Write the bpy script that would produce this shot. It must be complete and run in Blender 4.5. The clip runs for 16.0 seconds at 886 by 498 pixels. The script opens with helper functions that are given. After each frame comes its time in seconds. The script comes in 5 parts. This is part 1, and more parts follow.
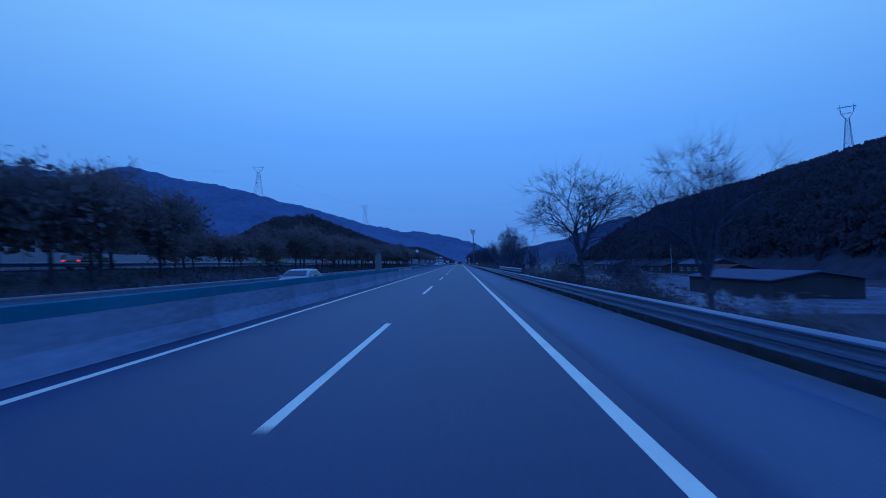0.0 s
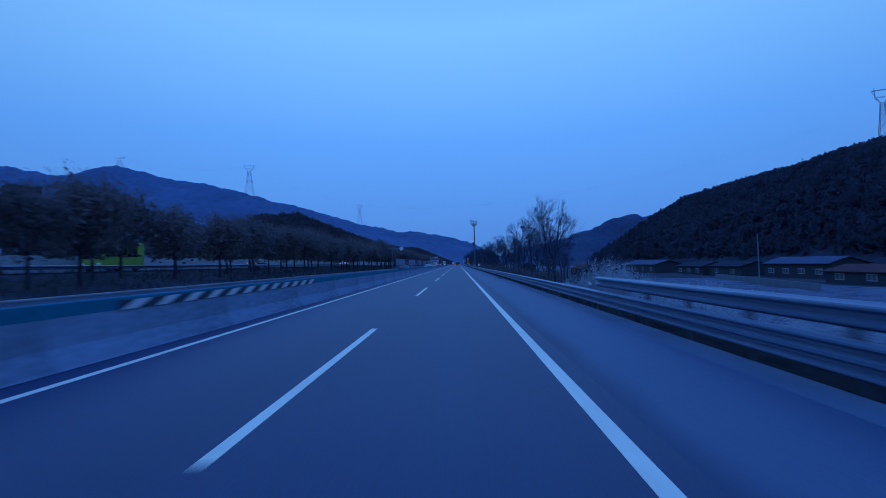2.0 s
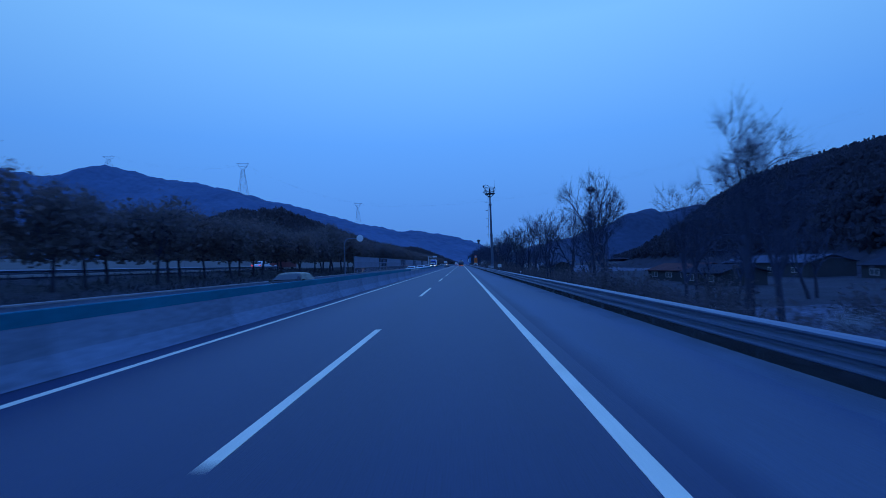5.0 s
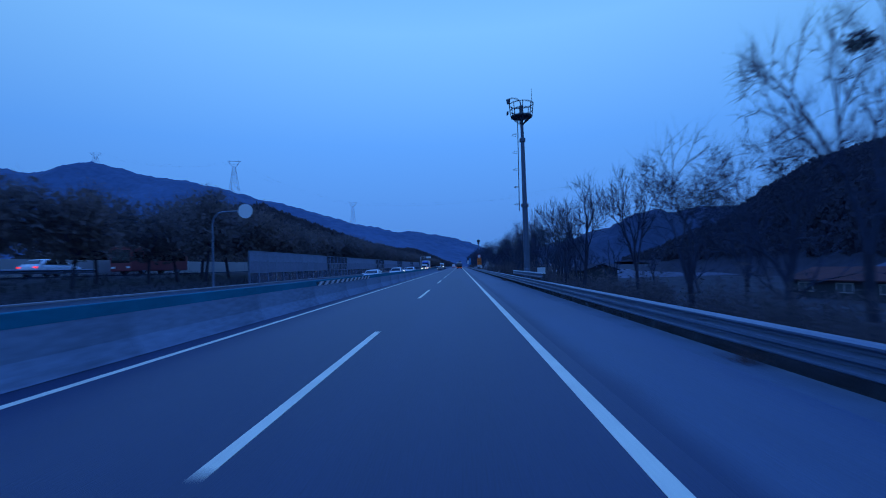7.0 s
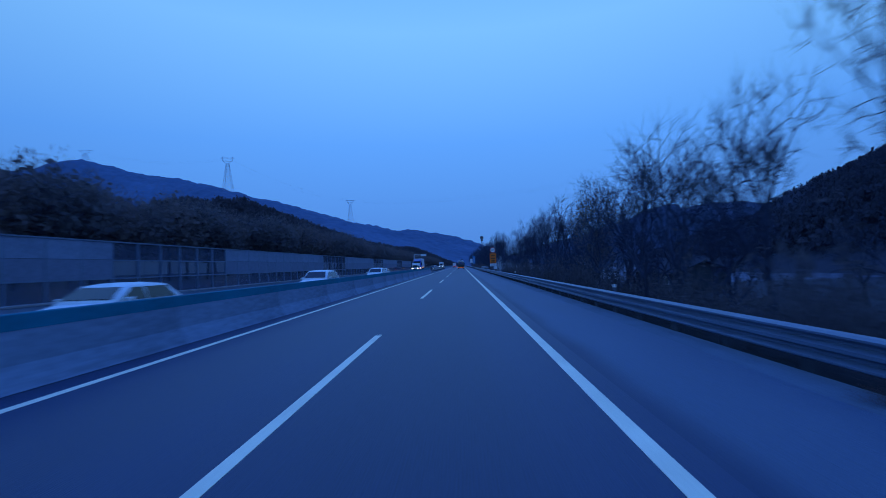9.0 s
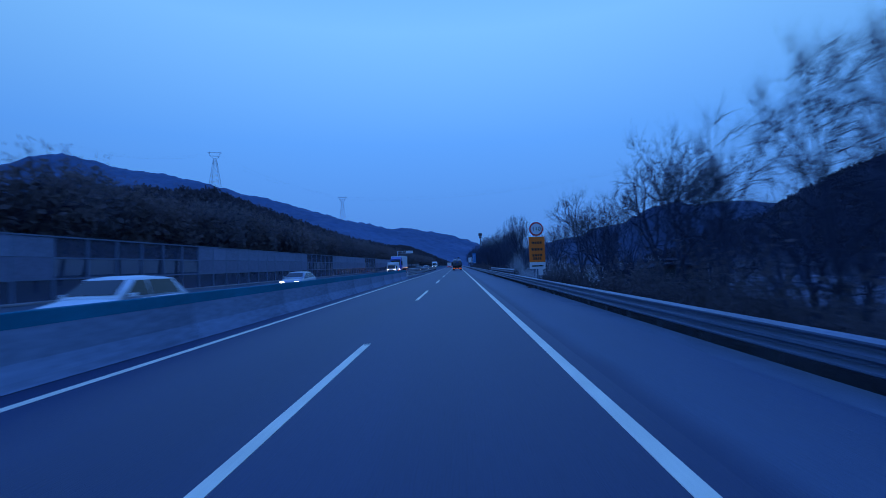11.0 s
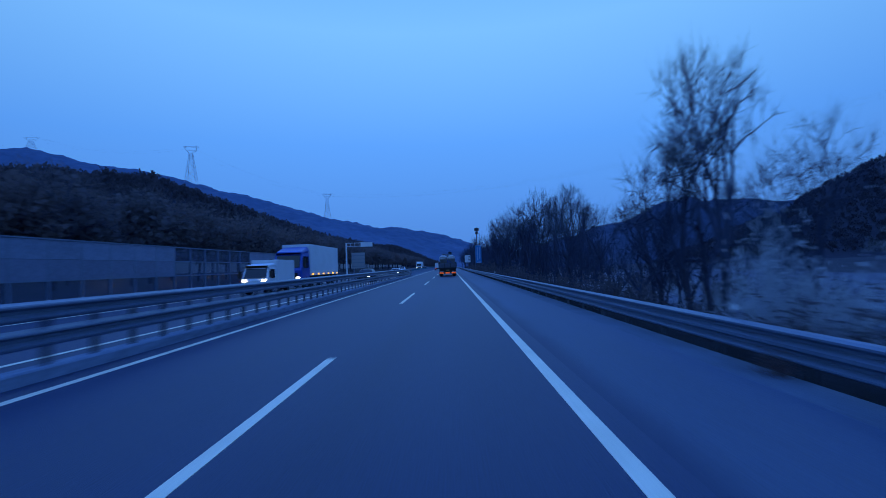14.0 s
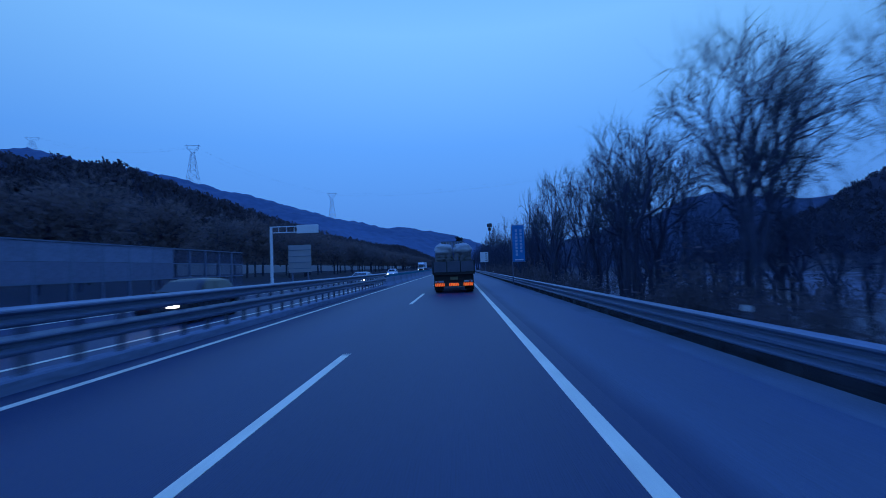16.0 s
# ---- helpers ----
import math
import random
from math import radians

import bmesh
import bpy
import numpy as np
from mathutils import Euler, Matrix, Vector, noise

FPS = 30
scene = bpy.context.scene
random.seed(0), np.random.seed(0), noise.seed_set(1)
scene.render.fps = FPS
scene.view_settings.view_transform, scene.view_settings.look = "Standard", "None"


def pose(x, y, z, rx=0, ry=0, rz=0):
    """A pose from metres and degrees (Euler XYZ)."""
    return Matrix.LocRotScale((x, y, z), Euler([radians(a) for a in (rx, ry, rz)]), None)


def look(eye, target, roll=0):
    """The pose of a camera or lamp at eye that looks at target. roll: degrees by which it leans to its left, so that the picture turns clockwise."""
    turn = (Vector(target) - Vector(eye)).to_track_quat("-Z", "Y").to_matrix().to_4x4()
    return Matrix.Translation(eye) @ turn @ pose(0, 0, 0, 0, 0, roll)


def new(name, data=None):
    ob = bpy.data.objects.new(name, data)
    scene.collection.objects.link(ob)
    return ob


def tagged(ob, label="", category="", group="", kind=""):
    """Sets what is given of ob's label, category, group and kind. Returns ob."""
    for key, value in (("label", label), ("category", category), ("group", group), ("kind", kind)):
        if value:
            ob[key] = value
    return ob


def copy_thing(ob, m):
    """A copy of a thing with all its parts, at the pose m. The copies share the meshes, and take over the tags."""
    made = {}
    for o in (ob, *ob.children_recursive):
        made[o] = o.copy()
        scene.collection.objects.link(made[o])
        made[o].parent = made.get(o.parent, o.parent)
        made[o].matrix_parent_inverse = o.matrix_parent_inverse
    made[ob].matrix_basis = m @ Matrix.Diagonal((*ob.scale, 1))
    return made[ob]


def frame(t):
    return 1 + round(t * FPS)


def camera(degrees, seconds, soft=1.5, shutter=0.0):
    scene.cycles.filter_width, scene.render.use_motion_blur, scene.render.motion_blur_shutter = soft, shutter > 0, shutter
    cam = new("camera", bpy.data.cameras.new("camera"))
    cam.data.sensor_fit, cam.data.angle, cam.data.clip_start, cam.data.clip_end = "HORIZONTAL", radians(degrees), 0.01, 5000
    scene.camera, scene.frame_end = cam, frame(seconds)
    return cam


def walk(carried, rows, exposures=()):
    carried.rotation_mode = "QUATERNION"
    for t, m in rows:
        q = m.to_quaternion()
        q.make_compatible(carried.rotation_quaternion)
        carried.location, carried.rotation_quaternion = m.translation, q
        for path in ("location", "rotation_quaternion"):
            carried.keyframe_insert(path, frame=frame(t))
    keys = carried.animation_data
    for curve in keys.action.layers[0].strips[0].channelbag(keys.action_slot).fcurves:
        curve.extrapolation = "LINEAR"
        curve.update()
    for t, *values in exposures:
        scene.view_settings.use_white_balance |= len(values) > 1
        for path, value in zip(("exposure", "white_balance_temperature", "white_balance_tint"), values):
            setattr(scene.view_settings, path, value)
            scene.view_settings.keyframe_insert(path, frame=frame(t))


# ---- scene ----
# Camera: a phone on the windscreen of a vehicle in the right-hand lane, 1.6 m above the road.
# Rows: seconds, x, y, yaw, pitch, roll. The road runs straight along +y.
ROWS = [
    (0.0, 0.293, -0.19, 2.05, 1.70, 1.25),
    (0.5, 0.309, 9.88, 1.86, 1.71, 1.21),
    (1.0, 0.341, 20.03, 1.69, 1.75, 1.26),
    (1.5, 0.430, 30.29, 1.66, 1.79, 1.42),
    (2.0, 0.484, 40.57, 1.78, 1.79, 1.55),
    (2.5, 0.520, 50.70, 1.82, 1.87, 1.68),
    (3.0, 0.557, 60.74, 1.83, 1.93, 1.76),
    (3.5, 0.573, 70.72, 2.03, 1.88, 1.98),
    (4.0, 0.554, 80.73, 2.24, 1.83, 2.08),
    (6.5, 0.444, 130.48, 2.01, 1.91, 1.93),
    (7.0, 0.437, 140.68, 1.98, 2.06, 1.79),
    (7.5, 0.408, 150.89, 2.00, 1.97, 1.75),
    (8.0, 0.376, 161.05, 2.07, 1.98, 1.78),
    (8.5, 0.348, 171.15, 2.14, 1.91, 1.94),
    (9.0, 0.338, 181.35, 2.15, 1.98, 2.04),
    (9.5, 0.298, 191.61, 2.11, 1.96, 2.02),
    (10.0, 0.257, 202.00, 2.01, 1.98, 1.93),
    (12.5, 0.309, 253.57, 1.31, 1.88, 1.86),
    (13.0, 0.396, 263.84, 1.30, 1.91, 1.86),
    (13.5, 0.467, 273.90, 0.95, 1.97, 1.91),
    (14.0, 0.509, 283.96, 0.72, 2.02, 1.96),
    (14.5, 0.526, 293.92, 1.02, 2.04, 1.97),
    (15.0, 0.555, 303.90, 1.62, 2.07, 2.05),
    (15.5, 0.551, 313.58, 1.79, 2.06, 2.17),
    (16.0, 0.539, 323.48, 1.83, 2.21, 2.12),
]
cam = camera(86.76, 16.0, soft=0.9, shutter=0.45)
walk(cam, [(t, pose(x, y, 1.6, 90 + p, 0, w) @ pose(0, 0, 0, 0, 0, -r)) for t, x, y, w, p, r in ROWS])

# ---- world and light: blue dusk under an even, overcast sky ----
world = bpy.data.worlds.new("dusk_sky")
scene.world = world
world.use_nodes = True
wn, wl = world.node_tree.nodes, world.node_tree.links
back = wn["Background"]
coord = wn.new("ShaderNodeTexCoord")
sep = wn.new("ShaderNodeSeparateXYZ")
ramp = wn.new("ShaderNodeValToRGB")
wl.new(coord.outputs["Generated"], sep.inputs[0])
wl.new(sep.outputs["Z"], ramp.inputs[0])
SKY = [(0.0, (0.074, 0.228, 0.66)), (0.07, (0.084, 0.262, 0.75)), (0.25, (0.108, 0.36, 0.97)), (0.45, (0.20, 0.53, 1.08)), (0.7, (0.11, 0.40, 1.42)), (1.0, (0.08, 0.33, 1.62))]
while len(ramp.color_ramp.elements) < len(SKY):
    ramp.color_ramp.elements.new(0.5)
for e, (p, c) in zip(ramp.color_ramp.elements, SKY):
    e.position, e.color = p, (*c, 1)
ahead = wn.new("ShaderNodeMapRange")
ahead.inputs["From Min"].default_value, ahead.inputs["From Max"].default_value = 0.5, 0.95
ahead.inputs["To Min"].default_value, ahead.inputs["To Max"].default_value = 0.84, 1.03
wl.new(sep.outputs["Y"], ahead.inputs["Value"])
scaled = wn.new("ShaderNodeVectorMath")
scaled.operation = "SCALE"
wl.new(ramp.outputs[0], scaled.inputs[0])
wl.new(ahead.outputs[0], scaled.inputs["Scale"])
wl.new(scaled.outputs[0], back.inputs[0])
back.inputs[1].default_value = 1.0

sun = new("sun", bpy.data.lights.new("sun", "SUN"))
sun.data.energy, sun.data.angle, sun.data.color = 0.2, radians(60), (0.2, 0.5, 1.0)
sun.matrix_world = look((0, 0, 50), (10, 25, 0))



# ---- materials ----
def mat(name, color, rough=0.7, metal=0.0, scale=3.0, vary=0.25, bump=0.0, fine=40.0, per_object=0.0, spec=0.5, stretch=(1, 1, 1), thin=False):
    """A surface with variation at two scales: broad stains and fine grain. thin: leaves and twig sprays that let light through."""
    m = bpy.data.materials.new(name)
    m.use_nodes = True
    n, l = m.node_tree.nodes, m.node_tree.links
    b = n["Principled BSDF"]
    b.inputs["Roughness"].default_value, b.inputs["Metallic"].default_value = rough, metal
    b.inputs["Specular IOR Level"].default_value = spec
    tc = n.new("ShaderNodeTexCoord")
    mp = n.new("ShaderNodeMapping")
    mp.inputs["Scale"].default_value = stretch
    l.new(tc.outputs["Object"], mp.inputs[0])
    big, small = n.new("ShaderNodeTexNoise"), n.new("ShaderNodeTexNoise")
    big.inputs["Scale"].default_value, small.inputs["Scale"].default_value = scale, fine
    big.inputs["Detail"].default_value = 4
    l.new(mp.outputs[0], big.inputs["Vector"])
    l.new(mp.outputs[0], small.inputs["Vector"])
    mix = n.new("ShaderNodeMath")
    mix.operation = "MULTIPLY_ADD"
    l.new(small.outputs["Fac"], mix.inputs[0])
    mix.inputs[1].default_value = 0.5
    half = n.new("ShaderNodeMath")
    half.operation = "MULTIPLY"
    half.inputs[1].default_value = 0.5
    l.new(big.outputs["Fac"], half.inputs[0])
    l.new(half.outputs[0], mix.inputs[2])
    value = mix.outputs[0]
    if per_object:
        oi = n.new("ShaderNodeObjectInfo")
        add = n.new("ShaderNodeMath")
        add.operation = "MULTIPLY_ADD"
        l.new(oi.outputs["Random"], add.inputs[0])
        add.inputs[1].default_value = per_object
        l.new(value, add.inputs[2])
        value = add.outputs[0]
    cr = n.new("ShaderNodeValToRGB")
    cr.color_ramp.elements[0].position, cr.color_ramp.elements[1].position = 0.3, 0.7 + per_object
    cr.color_ramp.elements[0].color = (*[c * (1 - vary) for c in color], 1)
    cr.color_ramp.elements[1].color = (*[min(1, c * (1 + vary)) for c in color], 1)
    l.new(value, cr.inputs[0])
    l.new(cr.outputs[0], b.inputs["Base Color"])
    if thin:
        through_leaf, both = n.new("ShaderNodeBsdfTranslucent"), n.new("ShaderNodeMixShader")
        both.inputs[0].default_value = 0.5
        l.new(cr.outputs[0], through_leaf.inputs["Color"])
        l.new(b.outputs[0], both.inputs[1])
        l.new(through_leaf.outputs[0], both.inputs[2])
        l.new(both.outputs[0], n["Material Output"].inputs["Surface"])
    if bump:
        bp = n.new("ShaderNodeBump")
        bp.inputs["Strength"].default_value, bp.inputs["Distance"].default_value = bump, 0.02
        l.new(small.outputs["Fac"], bp.inputs["Height"])
        l.new(bp.outputs[0], b.inputs["Normal"])
    return m


def glow(name, color, strength):
    m = bpy.data.materials.new(name)
    m.use_nodes = True
    b = m.node_tree.nodes["Principled BSDF"]
    b.inputs["Base Color"].default_value = (*color, 1)
    b.inputs["Emission Color"].default_value = (*color, 1)
    b.inputs["Emission Strength"].default_value = strength
    return m


def glassy(name, color, rough=0.1, alpha=1.0):
    m = bpy.data.materials.new(name)
    m.use_nodes = True
    b = m.node_tree.nodes["Principled BSDF"]
    b.inputs["Base Color"].default_value = (*color, 1)
    b.inputs["Roughness"].default_value = rough
    b.inputs["Alpha"].default_value = alpha
    return m


ASPHALT = mat("asphalt", (0.0142, 0.0345, 0.0945), 0.52, scale=0.5, vary=0.26, bump=0.35, fine=60, spec=0.4, stretch=(1.0, 0.06, 1))
SHOULDER = mat("shoulder_asphalt", (0.052, 0.086, 0.155), 0.6, scale=0.4, vary=0.3, bump=0.4, fine=50, spec=0.45, stretch=(1.0, 0.15, 1))


def worn_edge(m, x0, x1, dark):
    """Newer dark asphalt along the lane runs out raggedly into the paler shoulder."""
    n, l = m.node_tree.nodes, m.node_tree.links
    b = n["Principled BSDF"]
    pale = b.inputs["Base Color"].links[0].from_socket
    tc, sep, noi = n.new("ShaderNodeTexCoord"), n.new("ShaderNodeSeparateXYZ"), n.new("ShaderNodeTexNoise")
    noi.inputs["Scale"].default_value, noi.inputs["Detail"].default_value = 0.35, 5
    l.new(tc.outputs["Object"], sep.inputs[0])
    l.new(tc.outputs["Object"], noi.inputs["Vector"])
    wob = n.new("ShaderNodeMath")
    wob.operation, wob.inputs[1].default_value = "MULTIPLY_ADD", 0.5
    l.new(noi.outputs["Fac"], wob.inputs[0])
    l.new(sep.outputs["X"], wob.inputs[2])
    mr = n.new("ShaderNodeMapRange")
    mr.interpolation_type = "SMOOTHSTEP"
    mr.inputs["From Min"].default_value, mr.inputs["From Max"].default_value = x0 + 0.25, x1 + 0.25
    l.new(wob.outputs[0], mr.inputs["Value"])
    mix = n.new("ShaderNodeMix")
    mix.data_type = "RGBA"
    l.new(mr.outputs["Result"], mix.inputs["Factor"])
    mix.inputs["A"].default_value = (*dark, 1)
    l.new(pale, mix.inputs["B"])
    l.new(mix.outputs["Result"], b.inputs["Base Color"])


worn_edge(SHOULDER, 2.22, 2.75, (0.0135, 0.0325, 0.089))
FARSHOULDER = mat("far_shoulder_asphalt", (0.045, 0.075, 0.142), 0.7, scale=0.4, vary=0.18, bump=0.4, fine=50, stretch=(1.0, 0.15, 1))
GUTTER = mat("gutter_asphalt", (0.088, 0.124, 0.18), 0.85, scale=0.8, vary=0.35, bump=0.5, fine=25)
PAINT = mat("road_paint", (0.84, 0.76, 0.6), 0.6, scale=1.5, vary=0.18, bump=0.2, fine=30)
CONCRETE = mat("concrete", (0.24, 0.25, 0.28), 0.85, scale=0.6, vary=0.3, bump=0.4, fine=12)
PALEGREY = mat("grey_painted_concrete", (0.14, 0.15, 0.18), 0.8, scale=1, vary=0.2, fine=12)
BARRIER = mat("barrier_concrete", (0.165, 0.22, 0.315), 0.9, scale=0.4, vary=0.35, bump=0.4, fine=10, spec=0.2, stretch=(1, 0.35, 1))
WORNWHITE = mat("worn_white_paint", (0.55, 0.57, 0.62), 0.7, scale=1.5, vary=0.25)
TEAL = mat("teal_paint", (0.004, 0.15, 0.235), 0.8, scale=0.5, vary=0.3, fine=10, spec=0.15)
BLACKPAINT = mat("black_paint", (0.02, 0.027, 0.055), 0.6, scale=2)
STEEL = mat("galvanised_steel", (0.138, 0.187, 0.275), 0.42, 0.3, scale=1.2, vary=0.25, bump=0.1, fine=15, per_object=0.12)
MASTSTEEL = mat("painted_mast_steel", (0.085, 0.115, 0.175), 0.6, 0.1, scale=1.5, vary=0.25, fine=20)
DARKSTEEL = mat("weathered_steel", (0.06, 0.07, 0.095), 0.6, 0.3, scale=2, vary=0.3)
GROUND = mat("dry_ground", (0.050, 0.053, 0.070), 0.95, scale=0.15, vary=0.5, bump=0.6, fine=3, spec=0.08)
RAILSTRIP = mat("dark_ground_strip", (0.016, 0.017, 0.022), 0.95, scale=1.2, vary=0.5, bump=0.6, fine=14, spec=0.08)
DARKGRASS = mat("dark_dry_grass", (0.028, 0.029, 0.036), 0.9, scale=0.6, vary=0.5)
VERGE = mat("grassy_verge", (0.048, 0.050, 0.064), 0.95, scale=0.3, vary=0.5, bump=0.6, fine=6, spec=0.08)
FIELD = mat("frosty_field", (0.105, 0.118, 0.165), 0.95, scale=0.35, vary=0.7, bump=0.5, fine=2.5, spec=0.08)
BARK = mat("bark", (0.030, 0.034, 0.064), 0.9, scale=4, vary=0.35, bump=0.5, fine=30)
TWIG = mat("bare_twigs", (0.036, 0.046, 0.092), 0.9, scale=2, vary=0.3)
LEAF = mat("dark_leaves", (0.165, 0.140, 0.150), 0.8, scale=0.7, vary=0.35, fine=5, thin=True, spec=0.1)
BROWNLEAF = mat("brown_leaves", (0.185, 0.142, 0.144), 0.85, scale=0.7, vary=0.35, fine=5, thin=True, spec=0.1)
BRUSH = mat("dark_undergrowth", (0.13, 0.116, 0.138), 0.9, scale=0.8, vary=0.4, fine=5, thin=True, spec=0.1)
PALE = mat("pale_dry_twigs", (0.44, 0.47, 0.53), 0.9, scale=0.8, vary=0.3, fine=6, thin=True, spec=0.1)
DRYGRASS = mat("dry_grass", (0.052, 0.052, 0.062), 0.9, scale=0.6, vary=0.5)
HILLGROUND = mat("leaf_littered_slope", (0.042, 0.044, 0.062), 0.95, scale=0.03, vary=0.4, fine=0.4, spec=0.05)
DRYWEED = mat("dry_red_weed", (0.16, 0.10, 0.10), 0.9, scale=2, vary=0.4, fine=9, thin=True, spec=0.1)
WOODS = mat("wooded_slope", (0.070, 0.068, 0.092), 0.95, scale=0.03, vary=0.35, fine=0.3, thin=True, spec=0.1)
NEARWOODS = mat("brown_wooded_slope", (0.102, 0.086, 0.102), 0.95, scale=0.03, vary=0.35, fine=0.3, thin=True, spec=0.1)
# Distance haze over the valley peaks is mixed into this base colour.
MIDWOODS = mat("haze_tinted_woods", (0.044, 0.068, 0.120), 0.95, scale=0.01, vary=0.3, fine=0.1, spec=0.1)
# Pylon steel lightened and blued: the haze in front is in its colour.
PYLONSTEEL = mat("haze_paled_pylon_steel", (0.30, 0.34, 0.42), 0.7, scale=1.5, vary=0.2, fine=20)
# The bluer base colour stands in for haze over the far ridge.
FARWOODS = mat("haze_tinted_mountain", (0.068, 0.115, 0.21), 0.95, scale=0.006, vary=0.25, fine=0.06, spec=0.1)
PANEL = mat("noise_panel", (0.18, 0.225, 0.335), 0.75, scale=0.5, vary=0.34, fine=8, per_object=0.12)
PANELDARK = mat("dark_noise_panel", (0.14, 0.168, 0.255), 0.75, scale=0.5, vary=0.34, fine=8, per_object=0.12)
DARKROOF = mat("dark_roof_sheet", (0.028, 0.034, 0.056), 0.95, scale=0.5, vary=0.25, fine=6, spec=0.1)
PANEWALL = glassy("clear_panel", (0.08, 0.11, 0.19), 0.2, 0.3)
WHITEPAINT = mat("white_paint", (0.66, 0.7, 0.76), 0.45, scale=0.8, vary=0.1)
SILVER = mat("silver_car_paint", (0.34, 0.38, 0.45), 0.3, 0.5, scale=1, vary=0.08)
DARKCAR = mat("dark_car_paint", (0.018, 0.022, 0.034), 0.25, scale=1, vary=0.1)
BLUEPAINT = mat("blue_truck_paint", (0.014, 0.075, 0.4), 0.35, scale=1, vary=0.1)
RUBBER = mat("rubber", (0.012, 0.012, 0.013), 0.85, scale=8)
GLASS = glassy("dark_glass", (0.01, 0.012, 0.015), 0.06)
HEADLIGHT = glow("headlight", (1.0, 0.93, 0.75), 6.0)
TAILLIGHT = glow("tail_light", (1.0, 0.03, 0.02), 1.6)
AMBER = glow("amber_marker", (1.0, 0.42, 0.03), 2.5)
ROOF = mat("blue_grey_roof_sheet", (0.065, 0.085, 0.14), 0.85, scale=0.5, vary=0.25, fine=6, spec=0.15)
HOUSEWALL = mat("dark_rendered_wall", (0.032, 0.036, 0.052), 0.85, scale=0.4, vary=0.3)
PALEWALL = mat("pale_rendered_wall", (0.30, 0.31, 0.34), 0.85, scale=0.2, vary=0.15)
REDROOF = mat("red_brown_roof", (0.10, 0.045, 0.05), 0.95, scale=0.6, vary=0.25, spec=0.1)
WINDOW = glassy("house_window", (0.10, 0.11, 0.13), 0.15)
ORANGE = mat("orange_sign_face", (0.98, 0.165, 0.012), 0.5, scale=1, vary=0.08)
BANNER = mat("blue_banner_cloth", (0.012, 0.21, 0.52), 0.7, scale=1, vary=0.12)
BANNERTEXT = mat("pale_blue_lettering", (0.28, 0.45, 0.65), 0.7, vary=0.15)
SIGNRED = mat("red_sign_paint", (0.6, 0.03, 0.03), 0.5, vary=0.05)
SIGNTEXT = mat("black_lettering", (0.02, 0.02, 0.02), 0.6, vary=0.05)
SACK = mat("pale_woven_sack", (0.36, 0.37, 0.40), 0.85, scale=2.5, vary=0.2, bump=0.6, fine=14)
CRATE = mat("grey_plastic_crate", (0.17, 0.175, 0.19), 0.6, scale=3, vary=0.3, per_object=0.3)
TAILGATE = mat("weathered_grey_tailgate", (0.066, 0.078, 0.115), 0.6, scale=1.5, vary=0.35)
CHASSIS = mat("black_chassis", (0.014, 0.014, 0.016), 0.7, scale=2)
# No lamps: emission stands in for light the reflector boards throw back.
REFLECT_O = glow("glowing_orange_reflector", (1.0, 0.20, 0.02), 0.65)
REFLECT_R = glow("glowing_red_reflector", (0.75, 0.03, 0.01), 0.45)
DULLPLATE = mat("worn_plate", (0.16, 0.13, 0.07), 0.6, vary=0.2)
YELLOW = mat("yellow_coach_paint", (0.22, 0.34, 0.05), 0.5, vary=0.1)
CORALPAINT = mat("red_coach_paint", (0.22, 0.045, 0.055), 0.4, vary=0.1)


# ---- mesh helpers ----
def link_mesh(name, verts, faces, material, parent=None, label="", smooth=False):
    me = bpy.data.meshes.new(name)
    me.from_pydata([tuple(v) for v in verts], [], [tuple(f) for f in faces])
    me.materials.append(material)
    if smooth:
        for p in me.polygons:
            p.use_smooth = True
    me.update()
    ob = new(name, me)
    if parent:
        ob.parent = parent
    if label:
        tagged(ob, label)
    return ob


def link_quads(name, verts, quads, material):
    verts, quads = np.asarray(verts, np.float32), np.asarray(quads, np.int32)
    me = bpy.data.meshes.new(name)
    me.vertices.add(len(verts))
    me.vertices.foreach_set("co", verts.ravel())
    me.loops.add(quads.size)
    me.loops.foreach_set("vertex_index", quads.ravel())
    me.polygons.add(len(quads))
    me.polygons.foreach_set("loop_start", np.arange(0, quads.size, 4, dtype=np.int32))
    me.polygons.foreach_set("loop_total", np.full(len(quads), 4, np.int32))
    me.materials.append(material)
    me.update(calc_edges=True)
    return new(name, me)


def part(name, bm, material, parent=None, label="", smooth=False):
    me = bpy.data.meshes.new(name)
    bm.to_mesh(me)
    bm.free()
    me.materials.append(material)
    if smooth:
        for p in me.polygons:
            p.use_smooth = True
    ob = new(name, me)
    if parent:
        ob.parent = parent
    if label:
        tagged(ob, label)
    return ob


def share(name, ob, parent, m):
    """Another piece on the same mesh."""
    o = new(name, ob.data)
    o.parent = parent
    o.matrix_basis = m
    return o


def empty(name, x, y, z, rz=0, label="", category="", group="", kind=""):
    e = new(name)
    e.matrix_basis = pose(x, y, z, 0, 0, rz)
    return tagged(e, label, category, group, kind)


def add_box(bm, x0, x1, y0, y1, z0, z1, bevel=0.0):
    r = bmesh.ops.create_cube(bm, size=1.0, matrix=Matrix.Translation(((x0 + x1) / 2, (y0 + y1) / 2, (z0 + z1) / 2)) @ Matrix.Diagonal((x1 - x0, y1 - y0, z1 - z0, 1)))
    if bevel:
        es = {e for v in r["verts"] for e in v.link_edges}
        bmesh.ops.bevel(bm, geom=list(es), offset=bevel, segments=2, affect="EDGES", profile=0.6)


